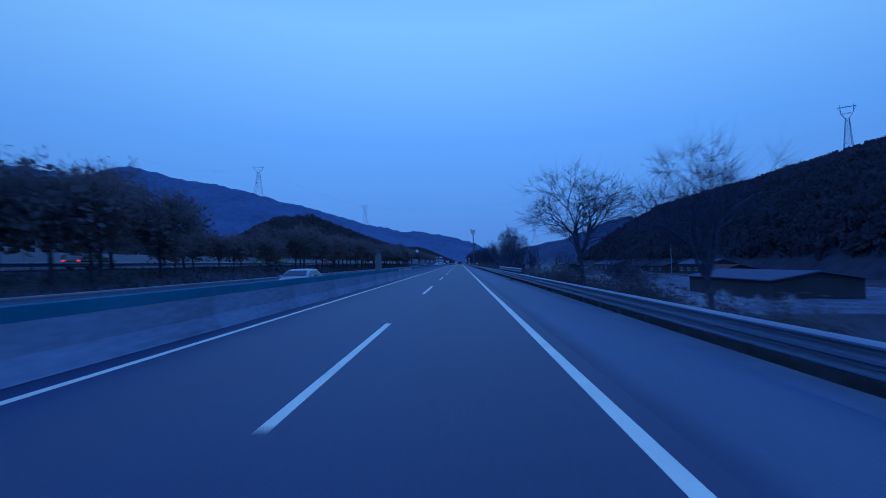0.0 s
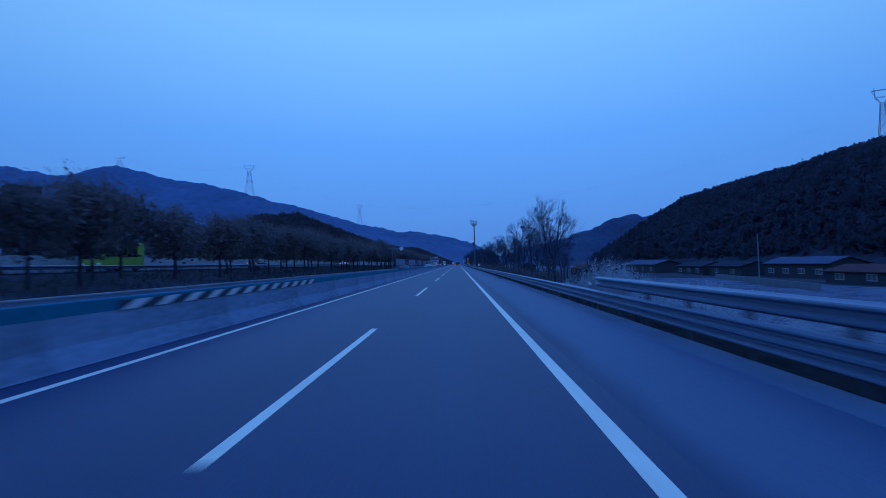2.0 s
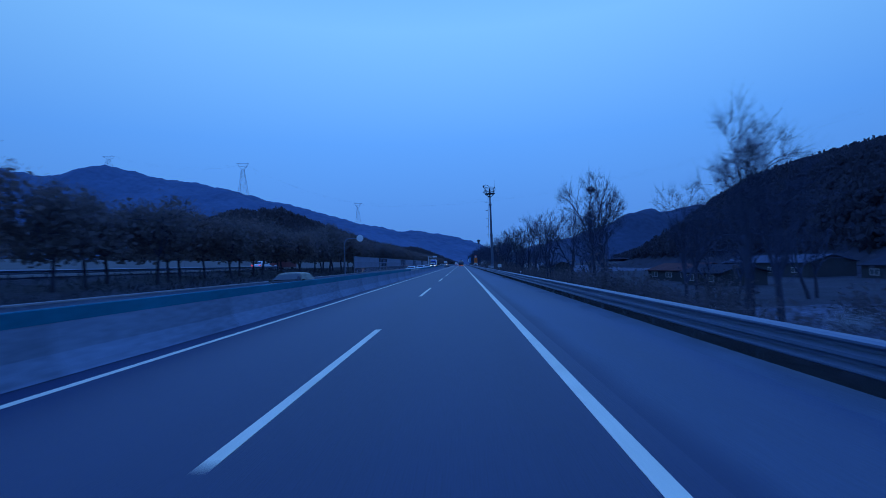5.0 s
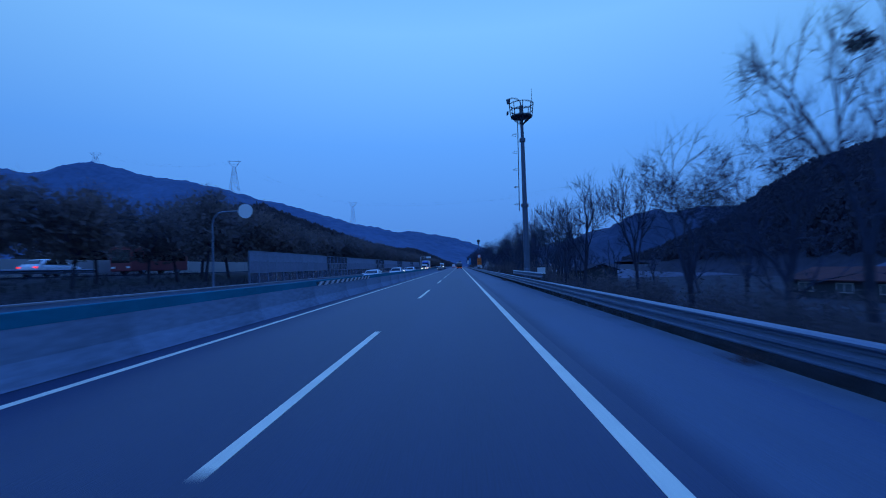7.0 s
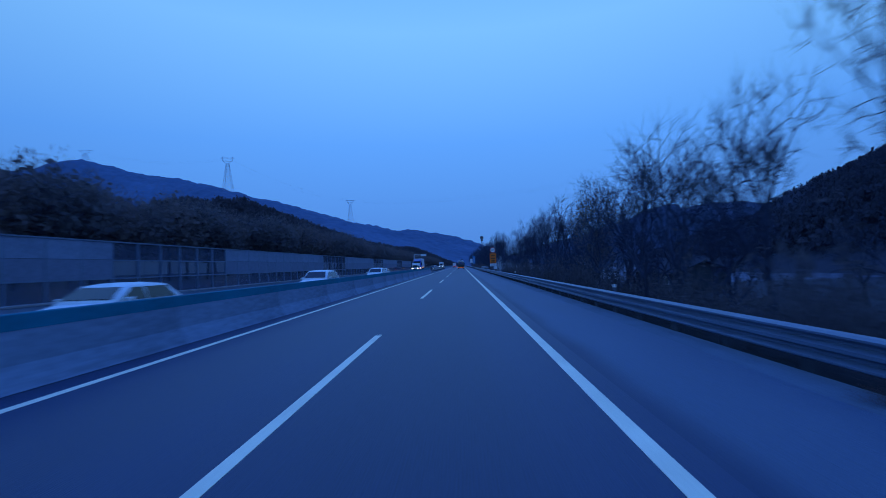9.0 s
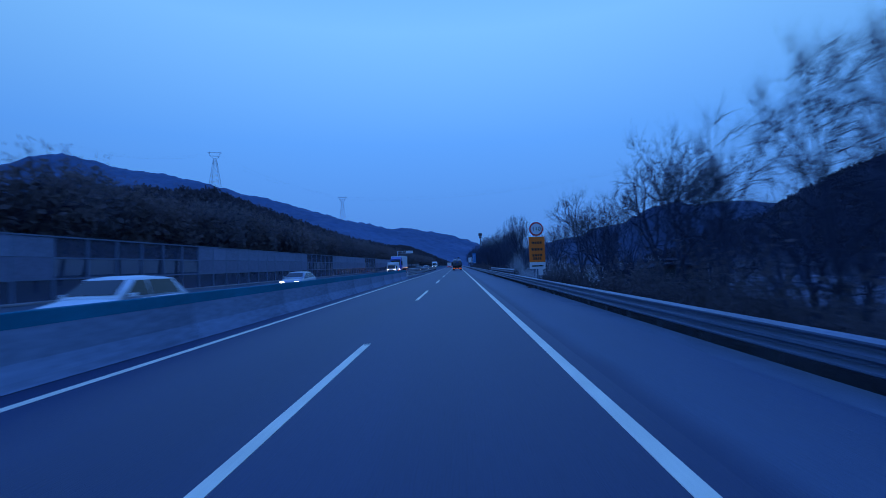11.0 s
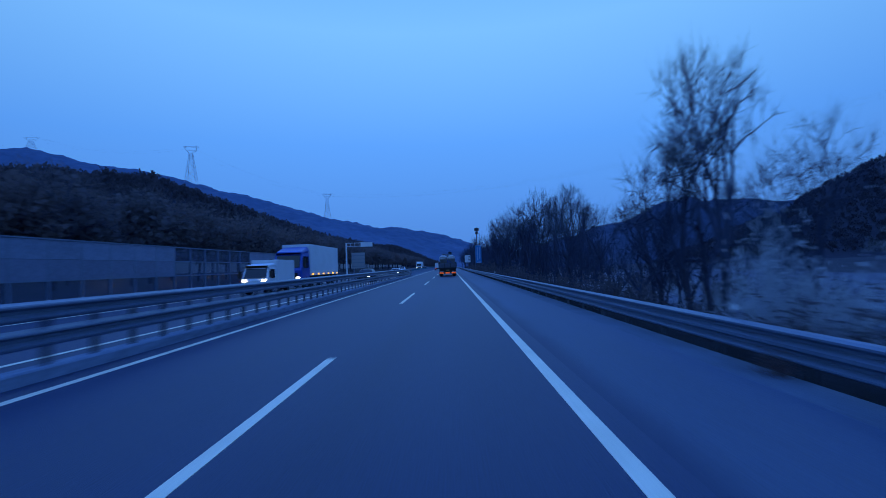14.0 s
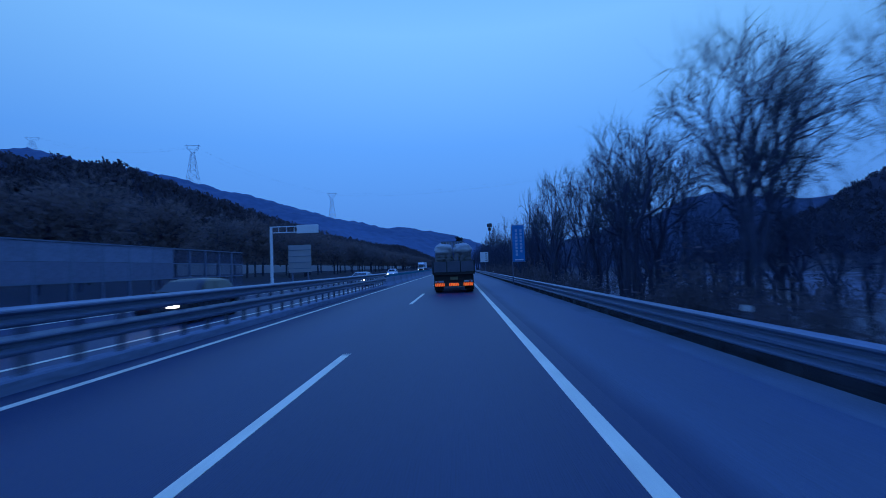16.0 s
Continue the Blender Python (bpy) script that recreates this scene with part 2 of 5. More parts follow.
def box(name, x0, x1, y0, y1, z0, z1, material, parent=None, label="", bevel=0.0):
    bm = bmesh.new()
    add_box(bm, x0, x1, y0, y1, z0, z1, bevel)
    return part(name, bm, material, parent, label)


def add_tube(bm, a, b, r0, r1, sides=8):
    a, b = Vector(a), Vector(b)
    d = b - a
    m = Matrix.Translation((a + b) / 2) @ d.to_track_quat("Z", "Y").to_matrix().to_4x4()
    bmesh.ops.create_cone(bm, cap_ends=True, segments=sides, radius1=r0, radius2=r1, depth=d.length, matrix=m)


def tube(name, a, b, r0, r1, material, parent=None, label="", sides=10):
    bm = bmesh.new()
    add_tube(bm, a, b, r0, r1, sides)
    return part(name, bm, material, parent, label, smooth=False)


def extrude_profile(pts, y0, y1, closed=True):
    """A profile in x, z drawn out along y."""
    n = len(pts)
    verts = [(x, y0, z) for x, z in pts] + [(x, y1, z) for x, z in pts]
    faces = [(i, (i + 1) % n, n + (i + 1) % n, n + i) for i in range(n if closed else n - 1)]
    if closed:
        faces += [tuple(range(n))[::-1], tuple(range(n, 2 * n))]
    return verts, faces


def smooth01(t):
    t = min(1.0, max(0.0, t))
    return t * t * (3 - 2 * t)


# ---- ground: one sheet to the horizon ----
def ground_z(x, y):
    if -18.3 <= x <= 5.6:
        return -0.06
    if x > 5.6:
        z = -0.06 - 2.9 * smooth01((x - 5.6) / 9.0)
        return z + 0.35 * noise.noise((x * 0.06, y * 0.06, 0)) * smooth01((x - 6) / 6)
    z = 0.45 + 1.15 * smooth01((-x - 19) / 10.0)
    return z + 0.15 * noise.noise((x * 0.1, y * 0.1, 3)) * smooth01((-x - 20) / 4) * smooth01((30.5 + x) / 2 if x > -30.5 else (-x - 41) / 3)


gx = [-4000, -2000, -1000, -500, -250, -150, -100, -75, -60, -50, -45, -41, -38, -34, -31, -29, -27, -25, -23, -21, -19.5, -18.31, -18.3, -10, 0, 5.6, 6.5, 7.5, 8.5, 10, 11.5, 13, 15, 18, 22, 27, 33, 40, 50, 65, 85, 120, 180, 260, 400, 700, 1500, 4000]
gy = [-400, -200, -100, -50] + list(range(-25, 420, 5)) + [430, 450, 480, 520, 570, 640, 720, 820, 950, 1100, 1300, 1700, 2500, 4500]
gv = [(x, y, ground_z(x, y)) for y in gy for x in gx]
gw = len(gx)
gf = [(j * gw + i, j * gw + i + 1, (j + 1) * gw + i + 1, (j + 1) * gw + i) for j in range(len(gy) - 1) for i in range(gw - 1)]
tagged(link_mesh("ground", gv, gf, GROUND, smooth=True), "dark dry winter ground beside the motorway", "ground", kind="structure")

Y0, Y1 = -40.0, 1250.0
LX, DX, RX = -5.35, -1.667, 1.872


def strip(name, x0, x1, y0, y1, z, thick, material, label="", kind="structure", parent=None):
    bm = bmesh.new()
    add_box(bm, x0, x1, y0, y1, z - thick, z)
    ob = part(name, bm, material, parent)
    if label:
        tagged(ob, label, kind=kind)
    return ob


road = strip("road", -5.95, 2.24, Y0, Y1, 0.0, 0.2, ASPHALT, "dark asphalt carriageway with white lane lines")
tagged(road, category="road")
tagged(strip("shoulder", 2.24, 4.34, Y0, Y1, -0.004, 0.2, SHOULDER, "lighter asphalt hard shoulder beside the lane"), category="shoulder")
tagged(strip("gutter", 4.34, 4.93, Y0, Y1, -0.004, 0.2, GUTTER, "worn asphalt edge strip beside the guardrail"), category="gutter")
tagged(strip("under_rail_strip", 4.93, 5.75, Y0, Y1, -0.035, 0.1, RAILSTRIP, "dark bare strip of ground under the guardrail"), category="soil")
tagged(strip("oncoming_road", -16.6, -5.95, Y0, Y1, -0.008, 0.2, ASPHALT, "asphalt carriageway for oncoming traffic"), category="road")
tagged(strip("far_shoulder", -18.0, -16.6, Y0, Y1, -0.012, 0.2, FARSHOULDER, "asphalt shoulder of the oncoming carriageway"), category="shoulder")
strip("edge_line", RX - 0.09, RX + 0.09, Y0, Y1, 0.005, 0.006, PAINT, parent=road)
strip("edge_line", LX - 0.08, LX + 0.08, Y0, Y1, 0.005, 0.006, PAINT, parent=road)
strip("edge_line", -7.95, -7.8, Y0, Y1, 0.001, 0.006, PAINT, parent=road)
strip("edge_line", -15.42, -15.22, Y0, Y1, 0.001, 0.006, PAINT, parent=road)
dash = strip("lane_dash", DX - 0.075, DX + 0.075, -8.0, 0.0, 0.005, 0.006, PAINT, parent=road)
dash.matrix_basis = pose(0, 12.395 - 40, 0)
for k in range(-1, 45):
    share("lane_dash", dash, road, pose(0, 12.395 + 20 * k, 0))
    share("lane_dash", dash, road, pose(-9.9, 17.0 + 20 * k, -0.004))

# kerb wall at the far edge of the oncoming carriageway
kerb = link_mesh("kerb", *extrude_profile([(-18.0, -0.1), (-18.0, 0.46), (-18.3, 0.46), (-18.3, -0.1)], Y0, 700), BARRIER)
tagged(kerb, "low dark concrete kerb wall with a pale coping along the verge", "kerb", kind="structure")
link_mesh("coping", *extrude_profile([(-17.96, 0.463), (-17.96, 0.54), (-18.0, 0.56), (-18.28, 0.56), (-18.32, 0.54), (-18.32, 0.463)], Y0, 700), CONCRETE, kerb)

# side road beyond the verge
tagged(strip("side_road", -38.5, -31.0, -60, 800, 1.72, 0.6, ASPHALT, "parallel side road behind a row of trees"), category="road")
strip("edge_line", -31.5, -31.35, -60, 800, 1.725, 0.006, PAINT, parent=road)


# ---- median barrier ----
def median_barrier(y0, y1, step=6.0):
    e = empty("median_barrier", 0, y0, 0, 0, "dark concrete median barrier with a teal painted top band", "barrier")
    prof = [(-6.03, 0), (-6.05, 0.03), (-6.085, 0.12), (-6.19, 0.31), (-6.215, 0.36), (-6.28, 0.86), (-6.46, 0.86), (-6.525, 0.36), (-6.55, 0.31), (-6.655, 0.12), (-6.69, 0.03), (-6.71, 0)]
    cap = [(-6.277, 0.86), (-6.288, 1.09), (-6.302, 1.105), (-6.438, 1.105), (-6.452, 1.09), (-6.463, 0.86)]
    n = int(round((y1 - y0) / step))
    s = (y1 - y0) / n
    a = link_mesh("segment", *extrude_profile(prof, 0.008, s - 0.008), BARRIER, e)
    b = link_mesh("cap", *extrude_profile(cap, 0.0, s), TEAL, e, "teal painted cap band")
    for k in range(1, n):
        share("segment", a, e, pose(0, k * s, 0))
        share("cap", b, e, pose(0, k * s, 0))
    return e


median_barrier(-36, 282)
median_barrier(367, 727)


def hazard_board(y0, y1):
    e = empty("hazard_board", -6.262, y0, 0.85, 0, "black and white diagonally striped hazard board on the median barrier", "hazard board", "striped hazard boards")
    L = y1 - y0
    box("board", -0.02, 0.005, 0, L, 0, 0.19, BLACKPAINT, e)
    n = int(L / 1.05)
    st = None
    for k in range(n):
        y = k * L / n
        if st is None:
            vv = [(0.008, 0.05, 0.0), (0.008, 0.55, 0.0), (0.008, 1.0, 0.19), (0.008, 0.50, 0.19)]
            vv += [(x + 0.004, yy, z) for x, yy, z in vv]
            st = link_mesh("stripe", vv, [(0, 1, 2, 3), (7, 6, 5, 4), (0, 4, 5, 1), (1, 5, 6, 2), (2, 6, 7, 3), (3, 7, 4, 0)], WORNWHITE, e)
        else:
            share("stripe", st, e, pose(0, y, 0))


hazard_board(49.7, 62.4)
hazard_board(162.5, 175.3)


# ---- steel guardrails ----
def w_profile(h=0.33, d=0.1):
    pts = [(0.0, 0.0), (0.35, 0.06), (0.9, 0.13), (1.0, 0.2), (1.0, 0.28), (0.12, 0.42), (0.12, 0.58), (1.0, 0.72), (1.0, 0.8), (0.9, 0.87), (0.35, 0.94), (0.0, 1.0)]
    front = [(d * a, h * b) for a, b in pts]
    backs = [(x - 0.012, z) for x, z in front][::-1]
    return front + backs


def thrie_profile(h=0.45, d=0.1):
    """Three corrugations."""
    pts = [(0.0, 0.0), (0.5, 0.03), (1.0, 0.09), (1.0, 0.15), (0.15, 0.26), (0.15, 0.34), (1.0, 0.45), (1.0, 0.55), (0.15, 0.66), (0.15, 0.74), (1.0, 0.85), (1.0, 0.91), (0.5, 0.97), (0.0, 1.0)]
    front = [(d * a, h * b) for a, b in pts]
    return front + [(x - 0.012, z) for x, z in front][::-1]


def guardrail(name, x, y0, y1, z, side, label, post_h, group="", tiers=(0.0,), post_step=2.0, beam=4.0, height=0.33, profile=w_profile):
    """side -1: the beam faces -x."""
    e = empty(name, x, y0, 0, 0, label, "guardrail", group)
    prof = [(side * px, pz) for px, pz in profile(height)]
    n = max(1, int(round((y1 - y0) / beam)))
    s = (y1 - y0) / n
    a = None
    for tz in tiers:
        for k in range(n):
            m = pose(0.004 * side * (k % 2), k * s, z + tz)
            if a is None:
                a = link_mesh("beam", *extrude_profile(prof, 0.0, s + 0.12), STEEL, e)
                a.matrix_basis = m
            else:
                share("beam", a, e, m)
    p = box("post", -0.06 if side > 0 else 0.015, -0.015 if side > 0 else 0.06, -0.07, 0.07, -0.1, post_h, DARKSTEEL, e)
    for k in range(1, int((y1 - y0) / post_step)):
        share("post", p, e, pose(0, k * post_step, 0))
    return e


guardrail("guardrail", 4.98, -40, 720, 0.165, -1, "weathered galvanised steel guardrail along the hard shoulder", 0.56, height=0.445, profile=thrie_profile)
for a, b in ((36.2, 56.0), (167.0, 181.0), (262.5, 288.8)):
    guardrail("raised_guardrail", 5.06, a, b, 0.72, -1, "short raised steel guardrail section behind the main rail", 1.0, "raised guardrail sections")
guardrail("median_guardrail", -6.1, 283.2, 366.0, 0.51, 1, "double-tier steel guardrail closing the median opening", 1.24, tiers=(0.0, 0.425), post_step=1.05, height=0.315)

tagged(link_mesh("median_kerb", *extrude_profile([(-6.36, -0.05), (-5.96, -0.05), (-5.97, 0.17), (-6.0, 0.2), (-6.32, 0.2), (-6.35, 0.17)], 282.6, 366.6), BARRIER), "low concrete kerb under the median guardrail", "kerb", kind="structure")


# ---- hills and mountains ----
def ridge_mesh(crest, front, behind, rows=16, rough=6.0, seed=0, sub=10, facing=(0, -1)):
    """A ridge along a crest of (x, y, z, toe drop) points; front and behind: how far its slopes reach, in metres along +-normal."""
    pts = []
    for (a, b) in zip(crest[:-1], crest[1:]):
        for k in range(sub):
            t = k / sub
            pts.append(Vector(a).lerp(Vector(b), t))
    pts.append(Vector(crest[-1]))
    verts, faces = [], []
    n = len(pts)
    for i, p in enumerate(pts):
        nrm = Vector((facing[0], facing[1], 0)).normalized()
        for j in range(rows * 2 + 1):
            s = j / rows - 1
            off = s * (front if s > 0 else behind)
            q = p + nrm * off
            h = p.z * (1 - smooth01(abs(s)) ** 0.8)
            h += rough * noise.fractal((q.x * 0.012, q.y * 0.012, seed), 0.9, 2.0, 4) * (1 - 0.6 * abs(s)) * min(1, p.z / 40)
            h += min(1, p.z / 60) * (1 - 0.5 * abs(s)) * 3.0 * noise.noise((q.x * 0.07, q.y * 0.07, seed + 9))
            verts.append((q.x, q.y, max(h, 0) - 4.0 * abs(s) ** 3))
    w = rows * 2 + 1
    faces = [(i * w + j, (i + 1) * w + j, (i + 1) * w + j + 1, i * w + j + 1) for i in range(n - 1) for j in range(w - 1)]
    return verts, faces


def crown_blob(seed):
    """A loose crown of about unit radius, made of small overlapping sprays."""
    r = random.Random(seed)
    vs, fs = [], []
    for k in range(17):
        d = Vector((r.gauss(0, 1), r.gauss(0, 1), r.gauss(0.3, 1))).normalized() * r.uniform(0.45, 0.95)
        d.z = d.z * 1.3 + 0.3
        u = Vector((r.gauss(0, 1), r.gauss(0, 1), r.gauss(0, 1))).normalized()
        w = u.orthogonal().normalized() * r.uniform(0.22, 0.4)
        u = u * r.uniform(0.3, 0.55)
        n = len(vs)
        vs += [d - u, d + w, d + u, d - w]
        fs.append((n, n + 1, n + 2, n + 3))
    return np.array([v[:] for v in vs]), np.array(fs)


BLOBS = [crown_blob(k) for k in range(6)]


def woods(name, verts, faces, count, size, material, label, seed, keep=lambda p: True):
    """Tree crowns scattered over a slope, joined into one piece of stuff."""
    r = random.Random(seed)
    vs, fs, base = [], [], 0
    done = tries = 0
    while done < count and tries < count * 40:
        tries += 1
        fc = faces[r.randrange(len(faces))]
        a, b = r.random(), r.random()
        p = (Vector(verts[fc[0]]) * (1 - a) + Vector(verts[fc[1]]) * a) * (1 - b) + (Vector(verts[fc[3]]) * (1 - a) + Vector(verts[fc[2]]) * a) * b
        if p.z < 1.0 or not keep(p):
            continue
        bv, bf = BLOBS[r.randrange(6)]
        s = size * r.uniform(0.6, 1.25)
        ang = r.uniform(0, 6.28)
        rot = np.array([[math.cos(ang), -math.sin(ang), 0], [math.sin(ang), math.cos(ang), 0], [0, 0, 1]])
        q = (bv * (s, s, s * r.uniform(1.0, 1.7))) @ rot.T + np.array([p.x, p.y, p.z + s * 0.4])
        vs.append(q)
        fs.append(bf + base)
        base += len(q)
        done += 1
    ob = link_quads(name, np.concatenate(vs), np.concatenate(fs), material)
    return tagged(ob, label, "woods", kind="stuff")


# wooded hill on the driving side, with its spur ending at the valley mouth
hv, hf = [], []
HX = [56 + 8 * k for k in range(48)]
HY = [-260 + 9 * k for k in range(104)]


def hill_rise(x):
    """Cross-section of the hillside."""
    steps = [(56, 0), (74, 0.5), (86, 15), (125, 34), (156, 45), (200, 58), (300, 72), (440, 80)]
    for (xa, za), (xb, zb) in zip(steps[:-1], steps[1:]):
        if x <= xb:
            return za + (zb - za) * (x - xa) / (xb - xa)
    return 80


for y in HY:
    for x in HX:
        z = 0.93 * hill_rise(x) * (1 - smooth01((y - 272 - 0.9 * (x - 86)) / 115))
        z += 3.0 * noise.fractal((x * 0.02, y * 0.02, 5), 0.9, 2.0, 4) * min(1, z / 20)
        hv.append((x, y, z - 3.4))
hw = len(HX)
hf = [(j * hw + i, j * hw + i + 1, (j + 1) * hw + i + 1, (j + 1) * hw + i) for j in range(len(HY) - 1) for i in range(hw - 1)]
tagged(link_mesh("hill", hv, hf, HILLGROUND, smooth=True), "dark wooded hillside rising beside the motorway", "hill", kind="structure")
woods("hillside_trees", hv, hf, 20000, 1.35, WOODS, "dense dark woodland covering the hillside", 11, keep=lambda p: p.x < 235 and p.y > 1.08 * p.x - 20)

rv, rf = ridge_mesh([(312, 896, 0), (364, 885, 22), (411, 877, 41), (442, 870, 67), (471, 825, 97), (499, 797, 112), (582, 750, 131), (676, 682, 141)], 150, 150, rows=12, rough=5, seed=2, facing=(-0.75, -0.65))
tagged(link_mesh("valley_hill", rv, rf, HILLGROUND, smooth=True), "dark wooded slope further along the valley", "hill", kind="structure")
woods("valley_hill_trees", rv, rf, 4500, 1.9, WOODS, "dark woodland on the valley slope", 12)

rv, rf = ridge_mesh([(198, 708, 0), (244, 719, 13), (291, 734, 33), (359, 750, 49), (416, 760, 55), (499, 750, 63)], 84, 84, rows=10, rough=4, seed=13)
tagged(link_mesh("valley_spur", rv, rf, HILLGROUND, smooth=True), "dark wooded spur at the foot of the valley slope", "hill", kind="structure")
woods("valley_spur_trees", rv, rf, 2400, 1.8, WOODS, "dark woodland on the valley spur", 15)

rv, rf = ridge_mesh([(95, 835, 0), (165, 860, 22), (250, 900, 55), (341, 944, 90), (440, 1010, 84), (520, 1120, 70)], 150, 170, rows=10, rough=10, seed=4)
tagged(link_mesh("valley_peak", rv, rf, MIDWOODS, smooth=True), "haze-tinted wooded peak across the valley", "hill", kind="structure")

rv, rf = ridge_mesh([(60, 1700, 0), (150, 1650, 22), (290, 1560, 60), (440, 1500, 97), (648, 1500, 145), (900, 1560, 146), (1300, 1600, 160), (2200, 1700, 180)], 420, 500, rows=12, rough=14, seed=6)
tagged(link_mesh("valley_mountain", rv, rf, MIDWOODS, smooth=True), "distant haze-tinted mountain closing the valley", "mountain", kind="structure")

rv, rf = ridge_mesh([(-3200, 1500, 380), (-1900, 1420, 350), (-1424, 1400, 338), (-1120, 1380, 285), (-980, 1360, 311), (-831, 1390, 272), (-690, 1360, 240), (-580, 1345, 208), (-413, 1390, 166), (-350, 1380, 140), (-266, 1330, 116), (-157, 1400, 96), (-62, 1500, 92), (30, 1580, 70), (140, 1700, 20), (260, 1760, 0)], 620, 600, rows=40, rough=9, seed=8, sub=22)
tagged(link_mesh("mountain_ridge", rv, rf, FARWOODS, smooth=True), "distant wooded mountain ridge, tinted blue for haze, under the pylons", "mountain", kind="structure")

rv, rf = ridge_mesh([(-150, 330, 12), (-185, 420, 30), (-195, 500, 52), (-180, 570, 58), (-150, 620, 46), (-120, 700, 31), (-95, 820, 26), (-80, 980, 30), (-120, 1150, 40)], 95, 120, rows=10, rough=5, seed=9, facing=(1, -0.25))
tagged(link_mesh("near_hill", rv, rf, HILLGROUND, smooth=True), "dark wooded hill behind the noise wall", "hill", kind="structure")
woods("near_hill_trees", rv, rf, 17000, 1.6, NEARWOODS, "dense dark woods on the hill behind the noise wall", 14)


# ---- electricity pylons ----
def pylon(x, y, z, height, width, rz, label):
    e = empty("pylon", x, y, z, rz, label, "pylon", "pylons on the ridge")
    bm = bmesh.new()
    w0, w1 = width, width * 0.27
    body = height * 0.80
    r = max(0.14, height * 0.003)
    levels = [0, 0.22, 0.42, 0.58, 0.71, 0.82, 0.91, 1.0]
    ring = []
    for t in levels:
        w = w0 * (1 - t) ** 1.0 + w1 * t
        ring.append([Vector((sx * w / 2, sy * w / 2, body * t)) for sx, sy in ((1, 1), (-1, 1), (-1, -1), (1, -1))])
    for a, b in zip(ring[:-1], ring[1:]):
        for k in range(4):
            add_tube(bm, a[k], b[k], r, r, 4)
            add_tube(bm, a[k], b[(k + 1) % 4], r * 0.6, r * 0.6, 4)
            add_tube(bm, a[(k + 1) % 4], b[k], r * 0.6, r * 0.6, 4)
            add_tube(bm, b[k], b[(k + 1) % 4], r * 0.6, r * 0.6, 4)
    part("lattice_body", bm, PYLONSTEEL, e)
    bm = bmesh.new()
    hw_, top = width * 0.46, height
    for sx in (-1, 1):
        for sy in (-1, 1):
            add_tube(bm, (sx * w1 / 2, sy * w1 / 2, body), (sx * hw_, sy * w1 / 2, top * 0.88), r, r, 4)
            add_tube(bm, (sx * hw_, sy * w1 / 2, top * 0.88), (sx * hw_ * 1.08, 0, top), r, r * 0.6, 4)
        add_tube(bm, (sx * hw_ * 1.45, 0, top * 0.955), (sx * hw_, 0, top * 0.9), r * 0.7, r * 0.7, 4)
    for sy in (-1, 1):
        add_tube(bm, (-hw_ * 1.45, sy * w1 / 3, top * 0.96), (hw_ * 1.45, sy * w1 / 3, top * 0.96), r, r, 4)
        add_tube(bm, (-hw_ * 0.8, sy * w1 / 2, top * 0.87), (hw_ * 0.8, sy * w1 / 2, top * 0.87), r * 0.7, r * 0.7, 4)
    part("crossarm", bm, PYLONSTEEL, e)
    return e


PYLONS = [(-980, 1372, 292, 48, 24), (-581, 1339, 204, 92, 24), (-266, 1318, 112, 59, 15), (357, 438, 72, 67, 10)]
pylon(*PYLONS[0][:5], 12, "steel lattice pylon on the mountain peak")
pylon(*PYLONS[1][:5], 12, "tall steel lattice pylon on the ridge slope")
pylon(*PYLONS[2][:5], 12, "steel lattice pylon low on the ridge")
pylon(*PYLONS[3][:5], -30, "steel lattice pylon on the near hill crest")


def wire(a, b, sag, radius, parent):
    a, b = Vector(a), Vector(b)
    u = (b - a).cross(Vector((0, 0, 1))).normalized()
    vs, fs, n = [], [], 18
    for k in range(n + 1):
        t = k / n
        q = a.lerp(b, t) - Vector((0, 0, sag * 4 * t * (1 - t)))
        vs += [q + u * radius, q - u * radius * 0.5 + Vector((0, 0, radius * 0.87)), q - u * radius * 0.5 - Vector((0, 0, radius * 0.87))]
        if k:
            c, d = 3 * (k - 1), 3 * k
            fs += [(c + j, c + (j + 1) % 3, d + (j + 1) % 3, d + j) for j in range(3)]
    return link_mesh("wire", vs, fs, DARKSTEEL, parent)


wires = empty("power_lines", 0, 0, 0, 0, "thin overhead power lines between the pylons", "power line")
for off, dz in ((-9, 0), (9, 0), (0, 5)):
    wire((-980 + off, 1372, 338 + dz), (-581 + off, 1339, 288 + dz), 22, 0.03, wires)
    wire((-581 + off, 1339, 288 + dz), (-266 + off, 1318, 165 + dz), 14, 0.03, wires)
    wire((-266 + off, 1318, 165 + dz), (560 + off, 760, 190 + dz), 45, 0.03, wires)


